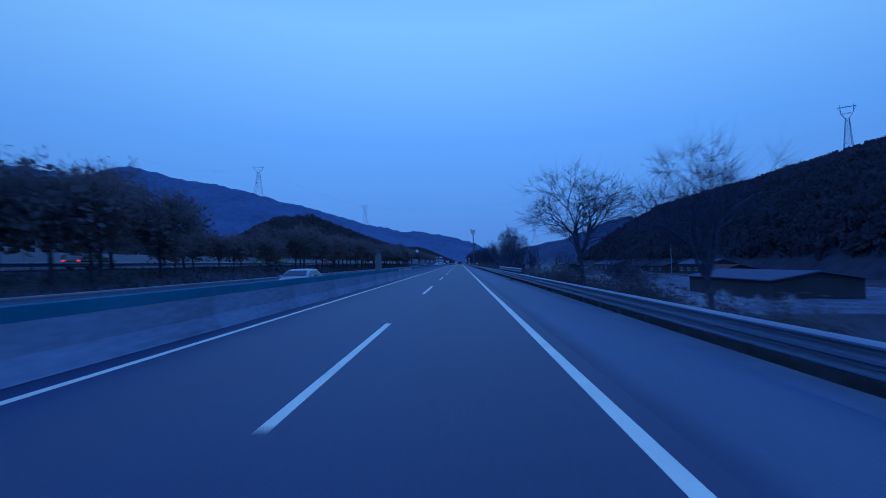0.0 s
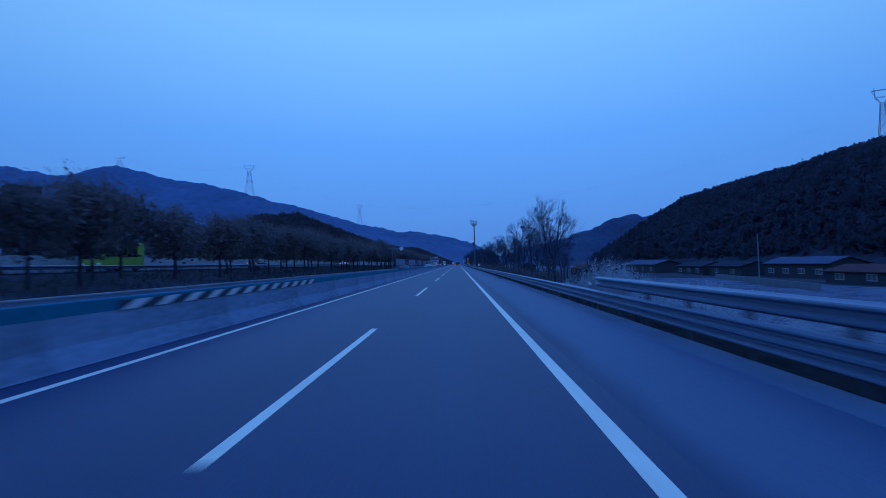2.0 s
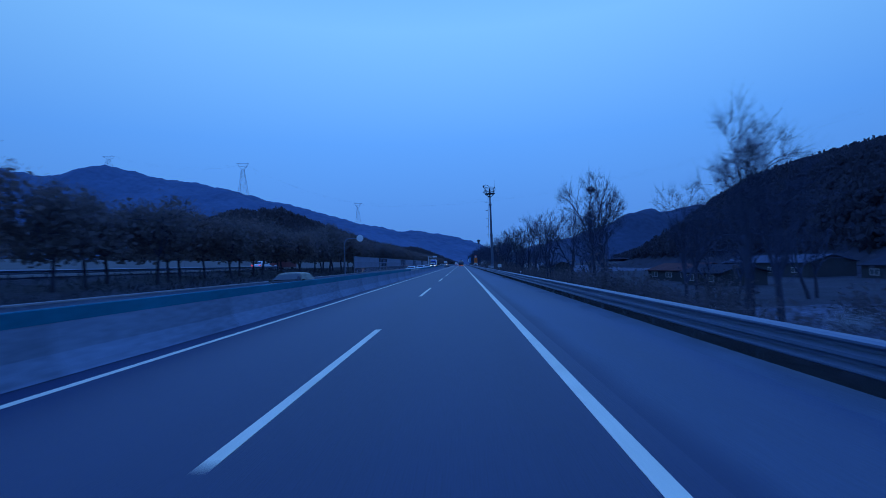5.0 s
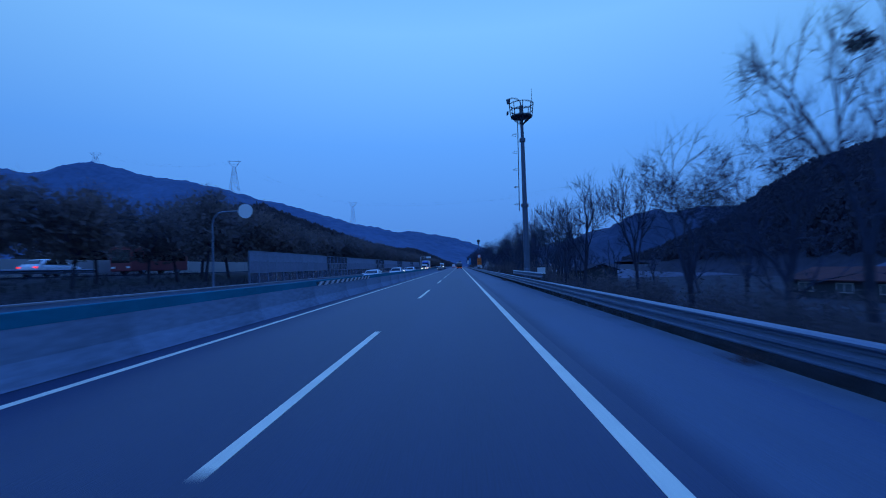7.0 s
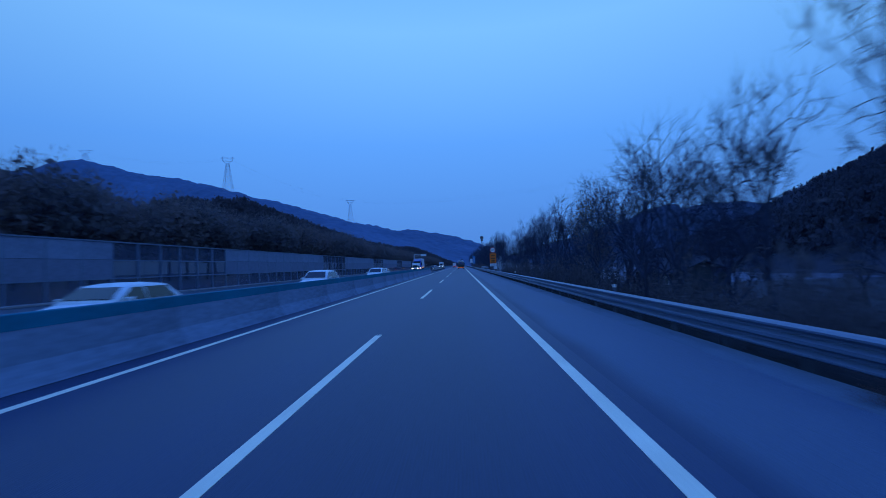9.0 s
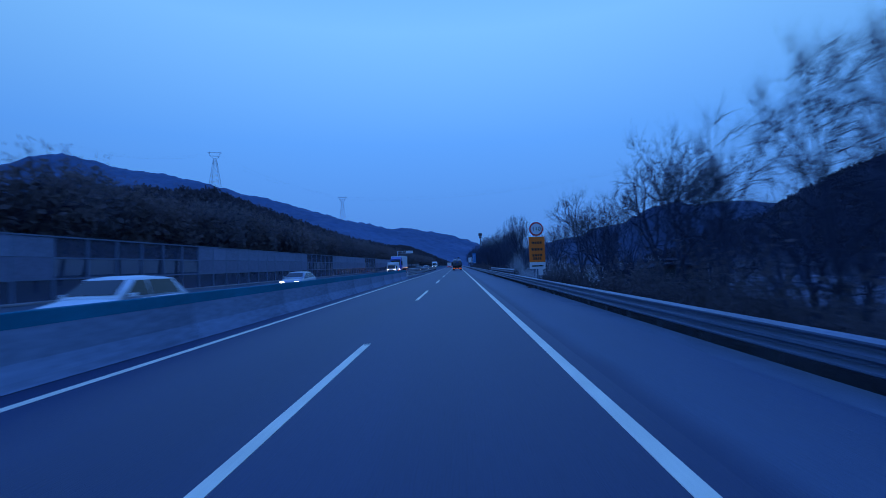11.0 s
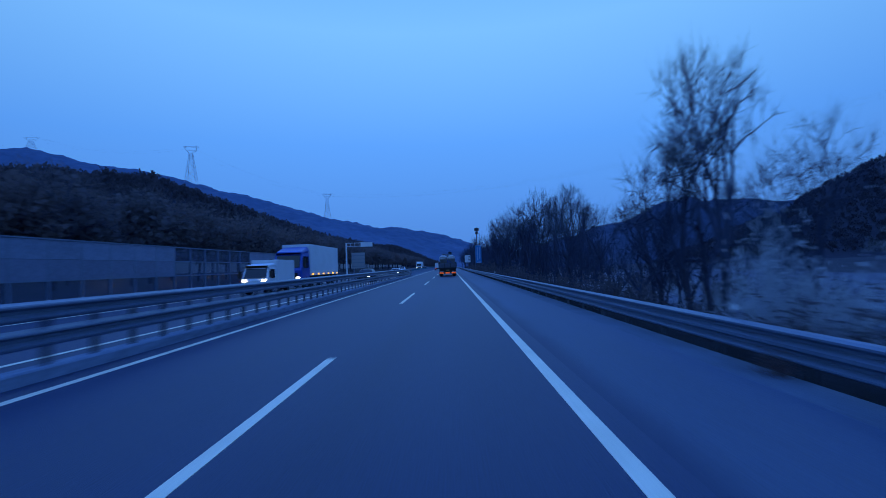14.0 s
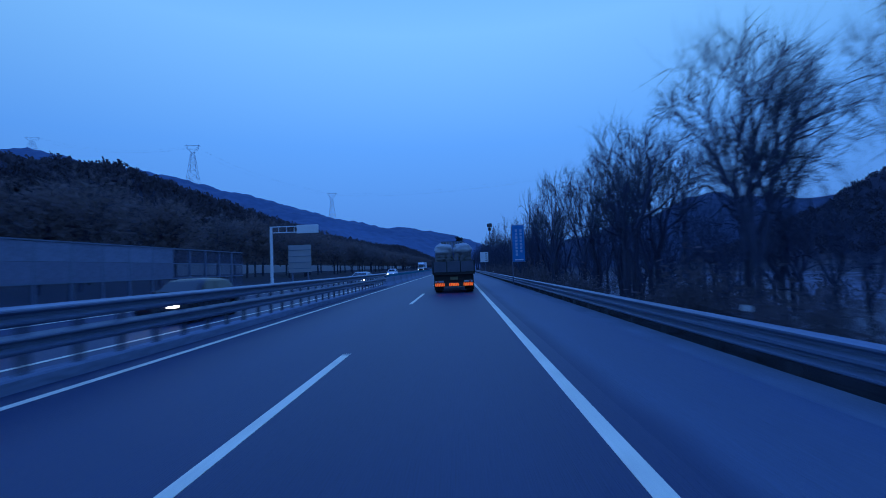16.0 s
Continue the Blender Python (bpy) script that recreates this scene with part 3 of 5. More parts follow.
# ---- bare trees ----
def bare_tree_data(seed, height, width, fork=0.3, angle=0.5, depth=6, crook=0.16, limbs=3, leader=0.0, shoots=0.5, radius=0.2):
    """Skeleton of a leafless tree: a short bole that forks again and again into ever finer twigs."""
    r = random.Random(seed)
    trunk, wood = [], []

    def turn(d, az, lean_by):
        u = d.orthogonal().normalized()
        side = u * math.cos(az) + d.cross(u) * math.sin(az)
        return (d * math.cos(lean_by) + side * math.sin(lean_by)).normalized()

    def wander(k):
        return Vector((r.uniform(-1, 1), r.uniform(-1, 1), r.uniform(-0.8, 0.8))) * k

    def grow(p, d, length, rad, level):
        steps = (5, 4, 3, 3, 2, 2, 2)[min(level, 6)]
        for s in range(steps):
            d = (d + wander(crook * (0.5 if level == 0 else 1.0 + 0.12 * level)) + Vector((0, 0, 0.05 if level < 2 else 0.015))).normalized()
            e = p + d * length / steps
            ra, rb = rad * (1 - 0.3 * s / steps), rad * (1 - 0.3 * (s + 1) / steps)
            (trunk if level == 0 else wood).append((p, e, ra, rb))
            p = e
            if 0 < level < depth and s < steps - 1 and r.random() < shoots:
                grow(p, turn(d, r.uniform(0, 6.283), r.uniform(0.6, 1.1)), length * r.uniform(0.35, 0.6), max(rb * 0.45, 0.008), min(depth, level + 2))
        end = rad * (0.72 if level == 0 else 0.70)
        if level < depth:
            count = limbs if level == 0 else 2 + (r.random() < 0.4)
            az = r.uniform(0, 6.283)
            for k in range(count):
                lean_by = angle * r.uniform(0.65, 1.3)
                reach = r.uniform(0.66, 0.9)
                if level < 3 and k == 0 and leader:
                    lean_by, reach = lean_by * (1 - leader), reach * 1.1
                grow(p, turn(d, az + 6.283 * k / count + r.uniform(-0.4, 0.4), lean_by), length * reach * (0.95 if level else 0.8), max(end * r.uniform(0.74, 0.94), 0.008), level + 1)
        else:
            for k in range(4):
                q = p - d * length * r.uniform(0, 1.0)
                wood.append((q, q + turn(d, r.uniform(0, 6.283), r.uniform(0.3, 1.0)) * r.uniform(0.35, 0.95), 0.0075, 0.0))

    grow(Vector((0, 0, 0)), Vector((r.uniform(-0.08, 0.08), r.uniform(-0.08, 0.08), 1)).normalized(), height * fork, radius, 0)
    tall = max(b.z for a, b, ra, rb in wood)
    reach = sorted(math.hypot(b.x, b.y) for a, b, ra, rb in wood)[int(len(wood) * 0.95)]
    k, w = height / tall, width / 2 / reach
    sink = Vector((0, 0, 0.3))
    fit = [[(Vector((a.x * w, a.y * w, a.z * k)) - sink, Vector((b.x * w, b.y * w, b.z * k)) - sink, ra, rb) for a, b, ra, rb in part_] for part_ in (trunk, wood)]
    return fit[0], fit[1]


def tubes_mesh(name, segs, material, parent, sides_of):
    vs, fs, base = [], [], 0
    for a, b, ra, rb in segs:
        d = (b - a).normalized()
        u = d.orthogonal().normalized()
        w = d.cross(u)
        n = sides_of(ra)
        if rb == 0:
            vs += [a + (u * math.cos(t) + w * math.sin(t)) * ra for t in (0, 2.09, 4.19)] + [b]
            fs += [(base, base + 1, base + 3), (base + 1, base + 2, base + 3), (base + 2, base, base + 3)]
            base += 4
            continue
        for c, rad in ((a, ra), (b, rb)):
            for k in range(n):
                t = 6.2832 * k / n
                vs.append(c + (u * math.cos(t) + w * math.sin(t)) * rad)
        for k in range(n):
            fs.append((base + k, base + (k + 1) % n, base + n + (k + 1) % n, base + n + k))
        base += 2 * n
    return link_mesh(name, vs, fs, material, parent)


TREE_LABEL = "leafless winter tree with dense dark twigs on the roadside slope"
FORMS = [  # width of a 10 m tree, then fork, angle, depth, crook, limbs, leader, shoots
    (9.0, 0.17, 0.46, 6, 0.15, 5, 0.0, 0.35),   # broad fan
    (7.0, 0.22, 0.50, 6, 0.20, 3, 0.7, 0.45),   # upright, crooked
    (7.0, 0.20, 0.55, 6, 0.22, 3, 0.5, 0.45),
    (7.0, 0.26, 0.48, 6, 0.20, 3, 0.7, 0.40),
    (7.0, 0.15, 0.48, 6, 0.20, 3, 0.4, 0.45),   # forked low
    (6.0, 0.34, 0.60, 5, 0.24, 3, 0.8, 0.40),   # sparse, tall
    (6.5, 0.20, 0.50, 5, 0.20, 3, 0.6, 0.35),   # far, plainer
    (6.5, 0.16, 0.52, 5, 0.20, 3, 0.4, 0.35),
    (6.5, 0.24, 0.48, 5, 0.22, 3, 0.7, 0.35)]


def bare_tree(seed, form):
    e = empty("bare_tree", 0, 0, 0, 0, TREE_LABEL, "tree", "bare roadside trees")
    width, fork, angle, depth, crook, limbs, leader, shoots = form
    trunk, wood = bare_tree_data(seed, 10.0, width, fork, angle, depth, crook, limbs, leader, shoots)
    tubes_mesh("trunk", trunk, BARK, e, lambda q: 8)
    tubes_mesh("crown", wood, TWIG, e, lambda q: 5 if q > 0.06 else 3)
    return e


PLAN_BARE = [  # x, y, height of the top above the road, width, form
    (8.3, 30.6, 8.5, 8.8, 0), (11.8, 21.6, 7.8, 7.2, 0), (9.4, 25.0, 1.6, 2.2, 4), (10.4, 28.5, 2.6, 2.6, 2), (12.6, 33.0, 2.2, 2.6, 4), (9.0, 37.5, 1.6, 2.2, 2), (13.4, 40.0, 2.4, 2.8, 4), (9.9, 86.6, 8.3, 3.4, 5), (11.0, 94.5, 9.9, 4.8, 1), (12.8, 99.5, 6.6, 3.6, 2),
    (13.2, 107.6, 6.6, 3.8, 4), (13.0, 122.1, 9.3, 4.4, 1), (16.5, 125.0, 8.4, 4.4, 4), (16.0, 134.0, 7.6, 4.0, 2), (14.2, 146.0, 7.6, 4.4, 3), (15.2, 154.5, 10.2, 5.4, 1),
    (17.3, 160.4, 13.8, 6.4, 3), (13.2, 167.0, 9.7, 5.4, 4), (14.5, 161.5, 9.6, 5.0, 1), (14.6, 179.1, 10.4, 4.6, 3), (10.8, 187.8, 7.6, 3.6, 4), (12.5, 187.4, 11.0, 6.0, 1),
    (11.6, 192.0, 9.3, 4.2, 3), (11.5, 198.5, 9.3, 4.0, 2), (10.1, 203.2, 8.8, 5.0, 4), (13.0, 206.0, 6.4, 4.0, 2), (10.7, 209.5, 8.8, 4.6, 1), (11.8, 215.2, 9.0, 5.0, 4),
    (11.0, 220.5, 6.8, 2.4, 5), (10.0, 224.5, 8.4, 4.6, 4), (10.9, 228.6, 8.3, 3.8, 2), (10.3, 232.5, 7.2, 3.4, 3), (10.5, 235.5, 8.6, 3.4, 1), (9.8, 239.5, 7.6, 3.2, 4), (10.0, 244.4, 8.4, 3.8, 2),
    (11.2, 248.5, 7.6, 3.6, 3), (9.6, 252.5, 6.6, 3.4, 1), (10.6, 257.0, 6.4, 3.4, 2), (11.0, 264.8, 8.8, 4.4, 4),
    (12.0, 277.2, 6.6, 2.4, 5), (10.0, 282.7, 7.3, 2.2, 5), (12.2, 282.0, 6.9, 3.6, 5), (17.5, 306.0, 9.2, 4.4, 1), (10.7, 301.4, 10.2, 4.0, 3), (11.0, 304.4, 10.8, 4.0, 4),
    (12.0, 309.7, 7.4, 3.6, 2), (13.5, 314.0, 6.0, 3.4, 3), (10.5, 322.2, 7.4, 4.6, 4), (12.0, 328.2, 9.6, 3.8, 3), (14.2, 336.1, 11.4, 5.0, 1), (9.5, 337.9, 9.5, 4.2, 4),
    (11.6, 341.7, 11.4, 5.0, 3), (14.4, 344.0, 10.6, 4.6, 2), (9.8, 348.5, 9.8, 4.4, 1), (12.0, 353.0, 10.5, 4.4, 4), (10.5, 360.9, 10.2, 4.6, 3), (9.3, 367.0, 10.0, 4.4, 2)]
r = random.Random(21)
y = 205.0
while y < 262:
    PLAN_BARE.append((r.uniform(8.4, 15.0), y, r.uniform(2.6, 6.2), r.uniform(2.6, 3.8), 6 + r.randrange(3)))
    y += r.uniform(1.7, 3.2)
y = 303.0
while y < 346:
    PLAN_BARE.append((r.uniform(9.0, 17.0), y, r.uniform(2.6, 7.0), r.uniform(2.4, 3.6), 6 + r.randrange(3)))
    y += r.uniform(1.2, 2.4)
y = 346.0
while y < 600:
    PLAN_BARE.append((r.uniform(8.2, 15.5), y, r.uniform(8.4, 11.8), r.uniform(3.6, 5.2), 6 + r.randrange(3)))
    y += r.uniform(2.3, 4.2)
for k in range(26):
    PLAN_BARE.append((r.uniform(18, 36), r.uniform(116, 285), r.uniform(3.5, 8.0), r.uniform(3.6, 5.4), 6 + r.randrange(3)))
rt = random.Random(31)
for k in range(76):
    y = rt.uniform(352, 478)
    near = rt.random() < 0.4 and y > 378
    PLAN_BARE.append((rt.uniform(8.2, 12.0) if near else rt.uniform(13.0, 25.0), y, rt.uniform(5.5, 8.0) if near else rt.uniform(4.2, 7.8), rt.uniform(3.4, 5.0), 6 + rt.randrange(3)))
variants = [bare_tree(100 + k, f) for k, f in enumerate(FORMS)]
used = set()
for x, y, top, w, k in PLAN_BARE:
    z = ground_z(x, y)
    wide = w * (1.0 if k == 0 else 1.4) / FORMS[k][0]
    m = pose(x, y, z, 0, 0, r.uniform(0, 360)) @ Matrix.Diagonal((wide, wide, (top - z) / 9.7, 1))
    t = copy_thing(variants[k], m) if k in used else variants[k]
    used.add(k)
    t.matrix_basis = m


def nest(x, y, z, size):
    rr = random.Random(3)
    bm = bmesh.new()
    for k in range(150):
        d = Vector((rr.gauss(0, 1), rr.gauss(0, 1), rr.gauss(0, 0.7))).normalized() * size * rr.uniform(0.55, 1.0)
        t = Vector((rr.gauss(0, 1), rr.gauss(0, 1), rr.gauss(0, 0.5))).normalized() * size * 0.45
        add_tube(bm, d - t, d + t, 0.022, 0.014, 3)
    ob = part("bird_nest", bm, BARK)
    ob.matrix_basis = pose(x, y, z)
    tagged(ob, "round stick nest high in a bare tree", "nest")


nest(17.2, 160.3, 10.3, 0.5)


# ---- dark trees along the side road ----
def leafy_tree(seed, height, leaves=2200, inner=900, leaf=0.065, clump=0.16):
    e = empty("verge_tree", 0, 0, 0, 0, "dark rounded tree in a row beside the side road", "tree", "row of verge trees")
    trunk, limbs = bare_tree_data(seed, height, height * 0.72, 0.2, 0.6, 4, 0.18, 4, 0.2, 0.4, 0.15)
    tubes_mesh("trunk", trunk, BARK, e, lambda q: 7)
    tubes_mesh("branchwork", [s for s in limbs if s[3] > (0.009 if leaf < 0.1 else 0.02)], TWIG, e, lambda q: 3)
    rr = random.Random(seed + 5)
    tips = [b for a, b, ra, rb in limbs if b.z > height * 0.24]
    vs, fs = [], []
    for k in range(leaves + inner):
        deep = k >= leaves
        c = tips[rr.randrange(len(tips))]
        if k % 5 < 2:
            az, el, far = rr.uniform(0, 6.283), math.asin(rr.uniform(-0.95, 0.9)), rr.uniform(0.5, 1.0)
            c = Vector((math.cos(az) * math.cos(el) * 0.37, math.sin(az) * math.cos(el) * 0.37, 0.56 + 0.38 * math.sin(el) * far)) * height
            c.x, c.y = c.x * far, c.y * far
        c = c * (rr.uniform(0.82, 0.95) if deep else 1.0) + Vector((rr.gauss(0, 1), rr.gauss(0, 1), rr.gauss(0, 0.7))) * height * (0.02 if deep else 0.022)
        if c.z < height * 0.2:
            continue
        if deep:
            u = Vector((rr.gauss(0, 1), rr.gauss(0, 1), rr.gauss(0, 1))).normalized() * rr.uniform(clump, clump * 1.9)
            w = u.orthogonal().normalized() * u.length * 0.8
        else:
            out = (c - Vector((0, 0, height * 0.45))).normalized()
            u = (out + Vector((rr.gauss(0, 1), rr.gauss(0, 1), rr.gauss(0, 1))) * 0.4).normalized() * rr.uniform(leaf * 2, leaf * 5)
            c = c - u * 0.6
            w = u.cross(Vector((rr.gauss(0, 1), rr.gauss(0, 1), rr.gauss(0, 1)))).normalized() * leaf * rr.uniform(0.2, 0.5)
        b0 = len(vs)
        vs += [c - u, c + w, c + u, c - w]
        fs.append((b0, b0 + 1, b0 + 2, b0 + 3))
    link_mesh("crown", vs, fs, LEAF if seed % 2 else BROWNLEAF, e)
    return e


leafy = [leafy_tree(300 + k, 9.0) for k in range(4)] + [leafy_tree(304 + k, 9.0, 500, 420, 0.13) for k in range(2)]
used = set()
r = random.Random(5)
rows = []
y = -6.0
while y < 700:
    if not 364 < y < 372:
        low, high = (0.48, 0.56) if 38 < y < 62 else (0.84, 0.94) if y < 38 else (0.98, 1.12) if 182 < y < 197 else (0.74, 0.88) if y < 182 else (0.84, 0.98)
        rows.append((r.uniform(-25.5, -22.8), y, r.uniform(low, high)))
    y += r.uniform(2.6, 3.8)
y = -40.0
while y < 620:
    rows.append((r.uniform(-52, -44), y, r.uniform(0.7, 0.95)))
    y += r.uniform(4.0, 7.0)
rows += [(-29.2, 38.5, 1.12), (-29.2, 49.0, 1.0), (-24.2, 275.5, 1.02), (-25.0, 280.5, 0.98), (-24.0, 286.0, 0.95)]
for x, y, s in rows:
    k = r.randrange(4) if x > -30 and y < 330 else 4 + r.randrange(2)
    m = pose(x, y, ground_z(x, y), 0, 0, r.uniform(0, 360)) @ Matrix.Diagonal((s * 1.05, s * 1.05, s, 1))
    t = copy_thing(leafy[k], m) if k in used else leafy[k]
    used.add(k)
    t.matrix_basis = m
t = leafy_tree(311, 9.0, 2600, 2200, 0.05, 0.07)
t.matrix_basis = pose(10.5, 216.3, ground_z(10.5, 216.3), 0, 0, 40) @ Matrix.Diagonal((0.62, 0.62, 1.1, 1))
tagged(t, "dense dark evergreen tree among the bare roadside trees", "tree", "row of verge trees")


# ---- undergrowth ----
def bush_data(seed, radius, height, twigs, leaf, leaf_size=1.0):
    rr = random.Random(seed)
    vs, fs = [], []
    for k in range(twigs):
        ang, rad = rr.uniform(0, 6.283), radius * rr.random() ** 0.6
        top = height * (1 - 0.75 * (rad / radius) ** 2) * rr.uniform(0.55, 1.1)
        a = Vector((math.cos(ang) * rad * 0.35, math.sin(ang) * rad * 0.35, 0))
        b = Vector((math.cos(ang) * rad, math.sin(ang) * rad, max(0.1, top)))
        w = Vector((-math.sin(ang), math.cos(ang), 0)) * 0.02 * leaf_size
        b0 = len(vs)
        vs += [a - w, a + w, b]
        fs.append((b0, b0 + 1, b0 + 2))
        for j in range(leaf):
            c = a.lerp(b, rr.uniform(0.35, 1.05)) + Vector((rr.gauss(0, 1), rr.gauss(0, 1), rr.gauss(0, 1))) * (0.10 if leaf_size > 0.5 else 0.055)
            u = Vector((rr.gauss(0, 1), rr.gauss(0, 1), rr.gauss(0, 1))).normalized() * rr.uniform(0.04, 0.11) * leaf_size
            q = u.orthogonal().normalized() * u.length * 0.3
            b0 = len(vs)
            vs += [c - u, c + q, c + u, c - q]
            fs.append((b0, b0 + 1, b0 + 2, b0 + 3))
    return vs, fs


def link_tmp(name, data, material):
    me = bpy.data.meshes.new(name)
    me.from_pydata([tuple(p) for p in data[0]], [], data[1])
    me.materials.append(material)
    return bpy.data.objects.new(name, me)


def bushes(name, places, material, label, category, group, seed, twigs=110, leaf=6):
    kinds = [link_mesh(name, *bush_data(seed + k, 1.0, 1.0, twigs, leaf), material) for k in range(3)]
    big = bpy.data.meshes.new_from_object(link_tmp(name, bush_data(seed + 9, 1.0, 1.0, twigs * 5 // 2, leaf - 2, 0.46), material))
    rr = random.Random(seed)
    for i, (x, y, rad, h) in enumerate(places):
        ob = kinds[i] if i < 3 else new(name, kinds[i % 3].data)
        if rad > 1.25 or h > 1.8:
            ob.data = big
        ob.matrix_basis = pose(x, y, ground_z(x, y) - 0.08, 0, 0, rr.uniform(0, 360)) @ Matrix.Diagonal((rad, rad, h, 1))
        tagged(ob, label, category, group)


r = random.Random(31)
UNDER = [link_data for link_data in (bush_data(41 + k, 1.0, 1.0, 70, 4) for k in range(4))]
vs, fs, base = [], [], 0
places = []
for y in range(-6, 470, 2):
    n = 8 if 22 < y < 46 else 4 if y < 42 else 1 if y < 60 or 112 > y > 75 else 3
    if 46 < y < 84 or 262 < y < 292:
        n = 0
    tall = 1.0 if 22 < y < 46 else 0.8 if y < 42 else 0.5 if y < 70 else 1.0
    if 184 < y < 262:
        n, tall = 5, 1.25
    if y > 290:
        n, tall = 3, 1.0
    if y > 342:
        n, tall = 2, 0.9
    if y > 366:
        n, tall = 4, 1.3
    for k in range(n):
        places.append((r.uniform(7.4, 13.5), y + r.uniform(0, 2), r.uniform(0.9, 1.8), r.uniform(0.8, 2.6) * tall))
for y in range(120, 262, 3):
    places.append((r.uniform(14, 24), y, r.uniform(1.5, 2.6), r.uniform(2.0, 4.0)))
for y in range(300, 470, 3):
    places.append((r.uniform(15, 34), y, r.uniform(1.5, 2.8), r.uniform(2.0, 4.5)))
for x, y, rad, h in places:
    bv, bf = UNDER[r.randrange(4)]
    ang, z = r.uniform(0, 6.283), ground_z(x, y) - 0.08
    c, d = math.cos(ang) * rad, math.sin(ang) * rad
    vs += [(x + p.x * c - p.y * d, y + p.x * d + p.y * c, z + p.z * h) for p in bv]
    fs += [tuple(i + base for i in q) for q in bf]
    base += len(bv)
tagged(link_mesh("undergrowth", vs, fs, BRUSH), "tangled dark leafless undergrowth on the embankment", "undergrowth", kind="stuff")

pale = [(18.0, 101.0, 2.2, 5.0), (20.4, 102.5, 2.6, 5.4), (22.8, 103.5, 2.3, 4.4), (19.2, 99.5, 2.2, 4.4), (21.4, 100.0, 2.2, 4.2), (24.4, 101.5, 1.9, 3.0), (16.6, 102.0, 1.7, 3.6), (14.5, 63.0, 2.0, 2.0), (16.5, 74.0, 2.2, 2.2), (18.0, 82.0, 2.4, 2.4)]
for k in range(70):
    pale.append((r.uniform(8.0, 30.0), r.uniform(37, 84), r.uniform(0.7, 1.8), r.uniform(0.6, 1.5)))
for k in range(34):
    pale.append((r.uniform(9.0, 34.0), r.uniform(84, 130), r.uniform(0.8, 1.9), r.uniform(0.6, 1.7)))
for k in range(90):
    x, y, w, h = r.uniform(8.5, 32.0), r.uniform(266, 300), r.uniform(1.1, 2.5), r.uniform(1.6, 4.2)
    if x < 12.5 or y > 279:
        pale.append((x, y, w, h if y < 292 else h * 1.25))
for k in range(56):
    pale.append((r.uniform(13.0, 40.0), r.uniform(300, 420), r.uniform(1.0, 2.6), r.uniform(1.0, 3.0)))
for k in range(30):
    pale.append((r.uniform(11.0, 26.0), r.uniform(302, 350), r.uniform(0.9, 1.8), r.uniform(0.9, 2.2)))
for k in range(46):
    pale.append((r.uniform(13.0, 30.0), r.uniform(281, 314), r.uniform(1.2, 2.4), r.uniform(2.2, 4.6)))
bushes("frosted_shrub", pale, PALE, "pale frosted shrub with fine whitish twigs", "shrub", "pale frosted shrubs", 51, 110, 6)


def field(name, x0, x1, y0, y1, label):
    nx, ny = int((x1 - x0) / 1.5), int((y1 - y0) / 2.5)
    vs = [(x0 + (x1 - x0) * i / nx, y0 + (y1 - y0) * j / ny, 0) for j in range(ny + 1) for i in range(nx + 1)]
    vs = [(x, y, ground_z(x, y) + 0.10 + 0.15 * noise.noise((x * 0.3, y * 0.3, 7)) - (0.6 if x in (x0, x1) or y in (y0, y1) else 0)) for x, y, z in vs]
    fs = [(j * (nx + 1) + i, j * (nx + 1) + i + 1, (j + 1) * (nx + 1) + i + 1, (j + 1) * (nx + 1) + i) for j in range(ny) for i in range(nx)]
    tagged(link_mesh(name, vs, fs, FIELD, smooth=True), label, "field", kind="structure")


field("frosty_field", 9.5, 56, 34, 142, "patchy frosted field below the embankment")
field("frosty_meadow", 10.5, 90, 262, 460, "patchy frosted meadow beyond the roadside trees")


def tufts(name, count, area, hmin, hmax, material, label, seed):
    rr = random.Random(seed)
    vs, fs = [], []
    for k in range(count):
        x, y = area(rr)
        z = ground_z(x, y)
        for j in range(5):
            h = rr.uniform(hmin, hmax)
            a = rr.uniform(0, 6.283)
            dx, dy = math.cos(a), math.sin(a)
            bx, by = x + rr.uniform(-0.09, 0.09), y + rr.uniform(-0.09, 0.09)
            b0 = len(vs)
            vs += [(bx - dy * 0.012, by + dx * 0.012, z - 0.02), (bx + dy * 0.012, by - dx * 0.012, z - 0.02), (bx + dx * h * 0.45, by + dy * h * 0.45, z + h)]
            fs.append((b0, b0 + 1, b0 + 2))
    tagged(link_mesh(name, vs, fs, material), label, "grass", kind="stuff")


tufts("rail_grass", 7000, lambda q: (q.uniform(4.95, 6.3), q.uniform(-4, 372)), 0.05, 0.22, DARKGRASS, "short dry grass growing under the guardrail", 61)
tufts("slope_grass", 9000, lambda q: (q.uniform(6.0, 16.0), q.uniform(-4, 372)), 0.2, 0.7, DRYGRASS, "long dry grass on the embankment", 62)
tufts("verge_grass", 9000, lambda q: (q.uniform(-30.0, -18.5), q.uniform(-4, 190)), 0.12, 0.45, VERGE, "dark grass on the verge by the side road", 63)


# ---- far side: side-road wall, noise wall, signs ----
side_wall = empty("side_wall", -40.5, -60, 1.5, 0, "long pale concrete wall behind the side road", "wall", kind="structure")
a = box("panel", 0, 0.25, 0.02, 5.98, 0, 1.95, PALEWALL, side_wall, bevel=0.02)
for k in range(1, 140):
    share("panel", a, side_wall, pose(0, 6 * k, 0))
guardrail("side_guardrail", -31.0, -60, 180, 1.95, 1, "dark steel guardrail along the side road", 2.3, beam=6.0, post_step=3.0)

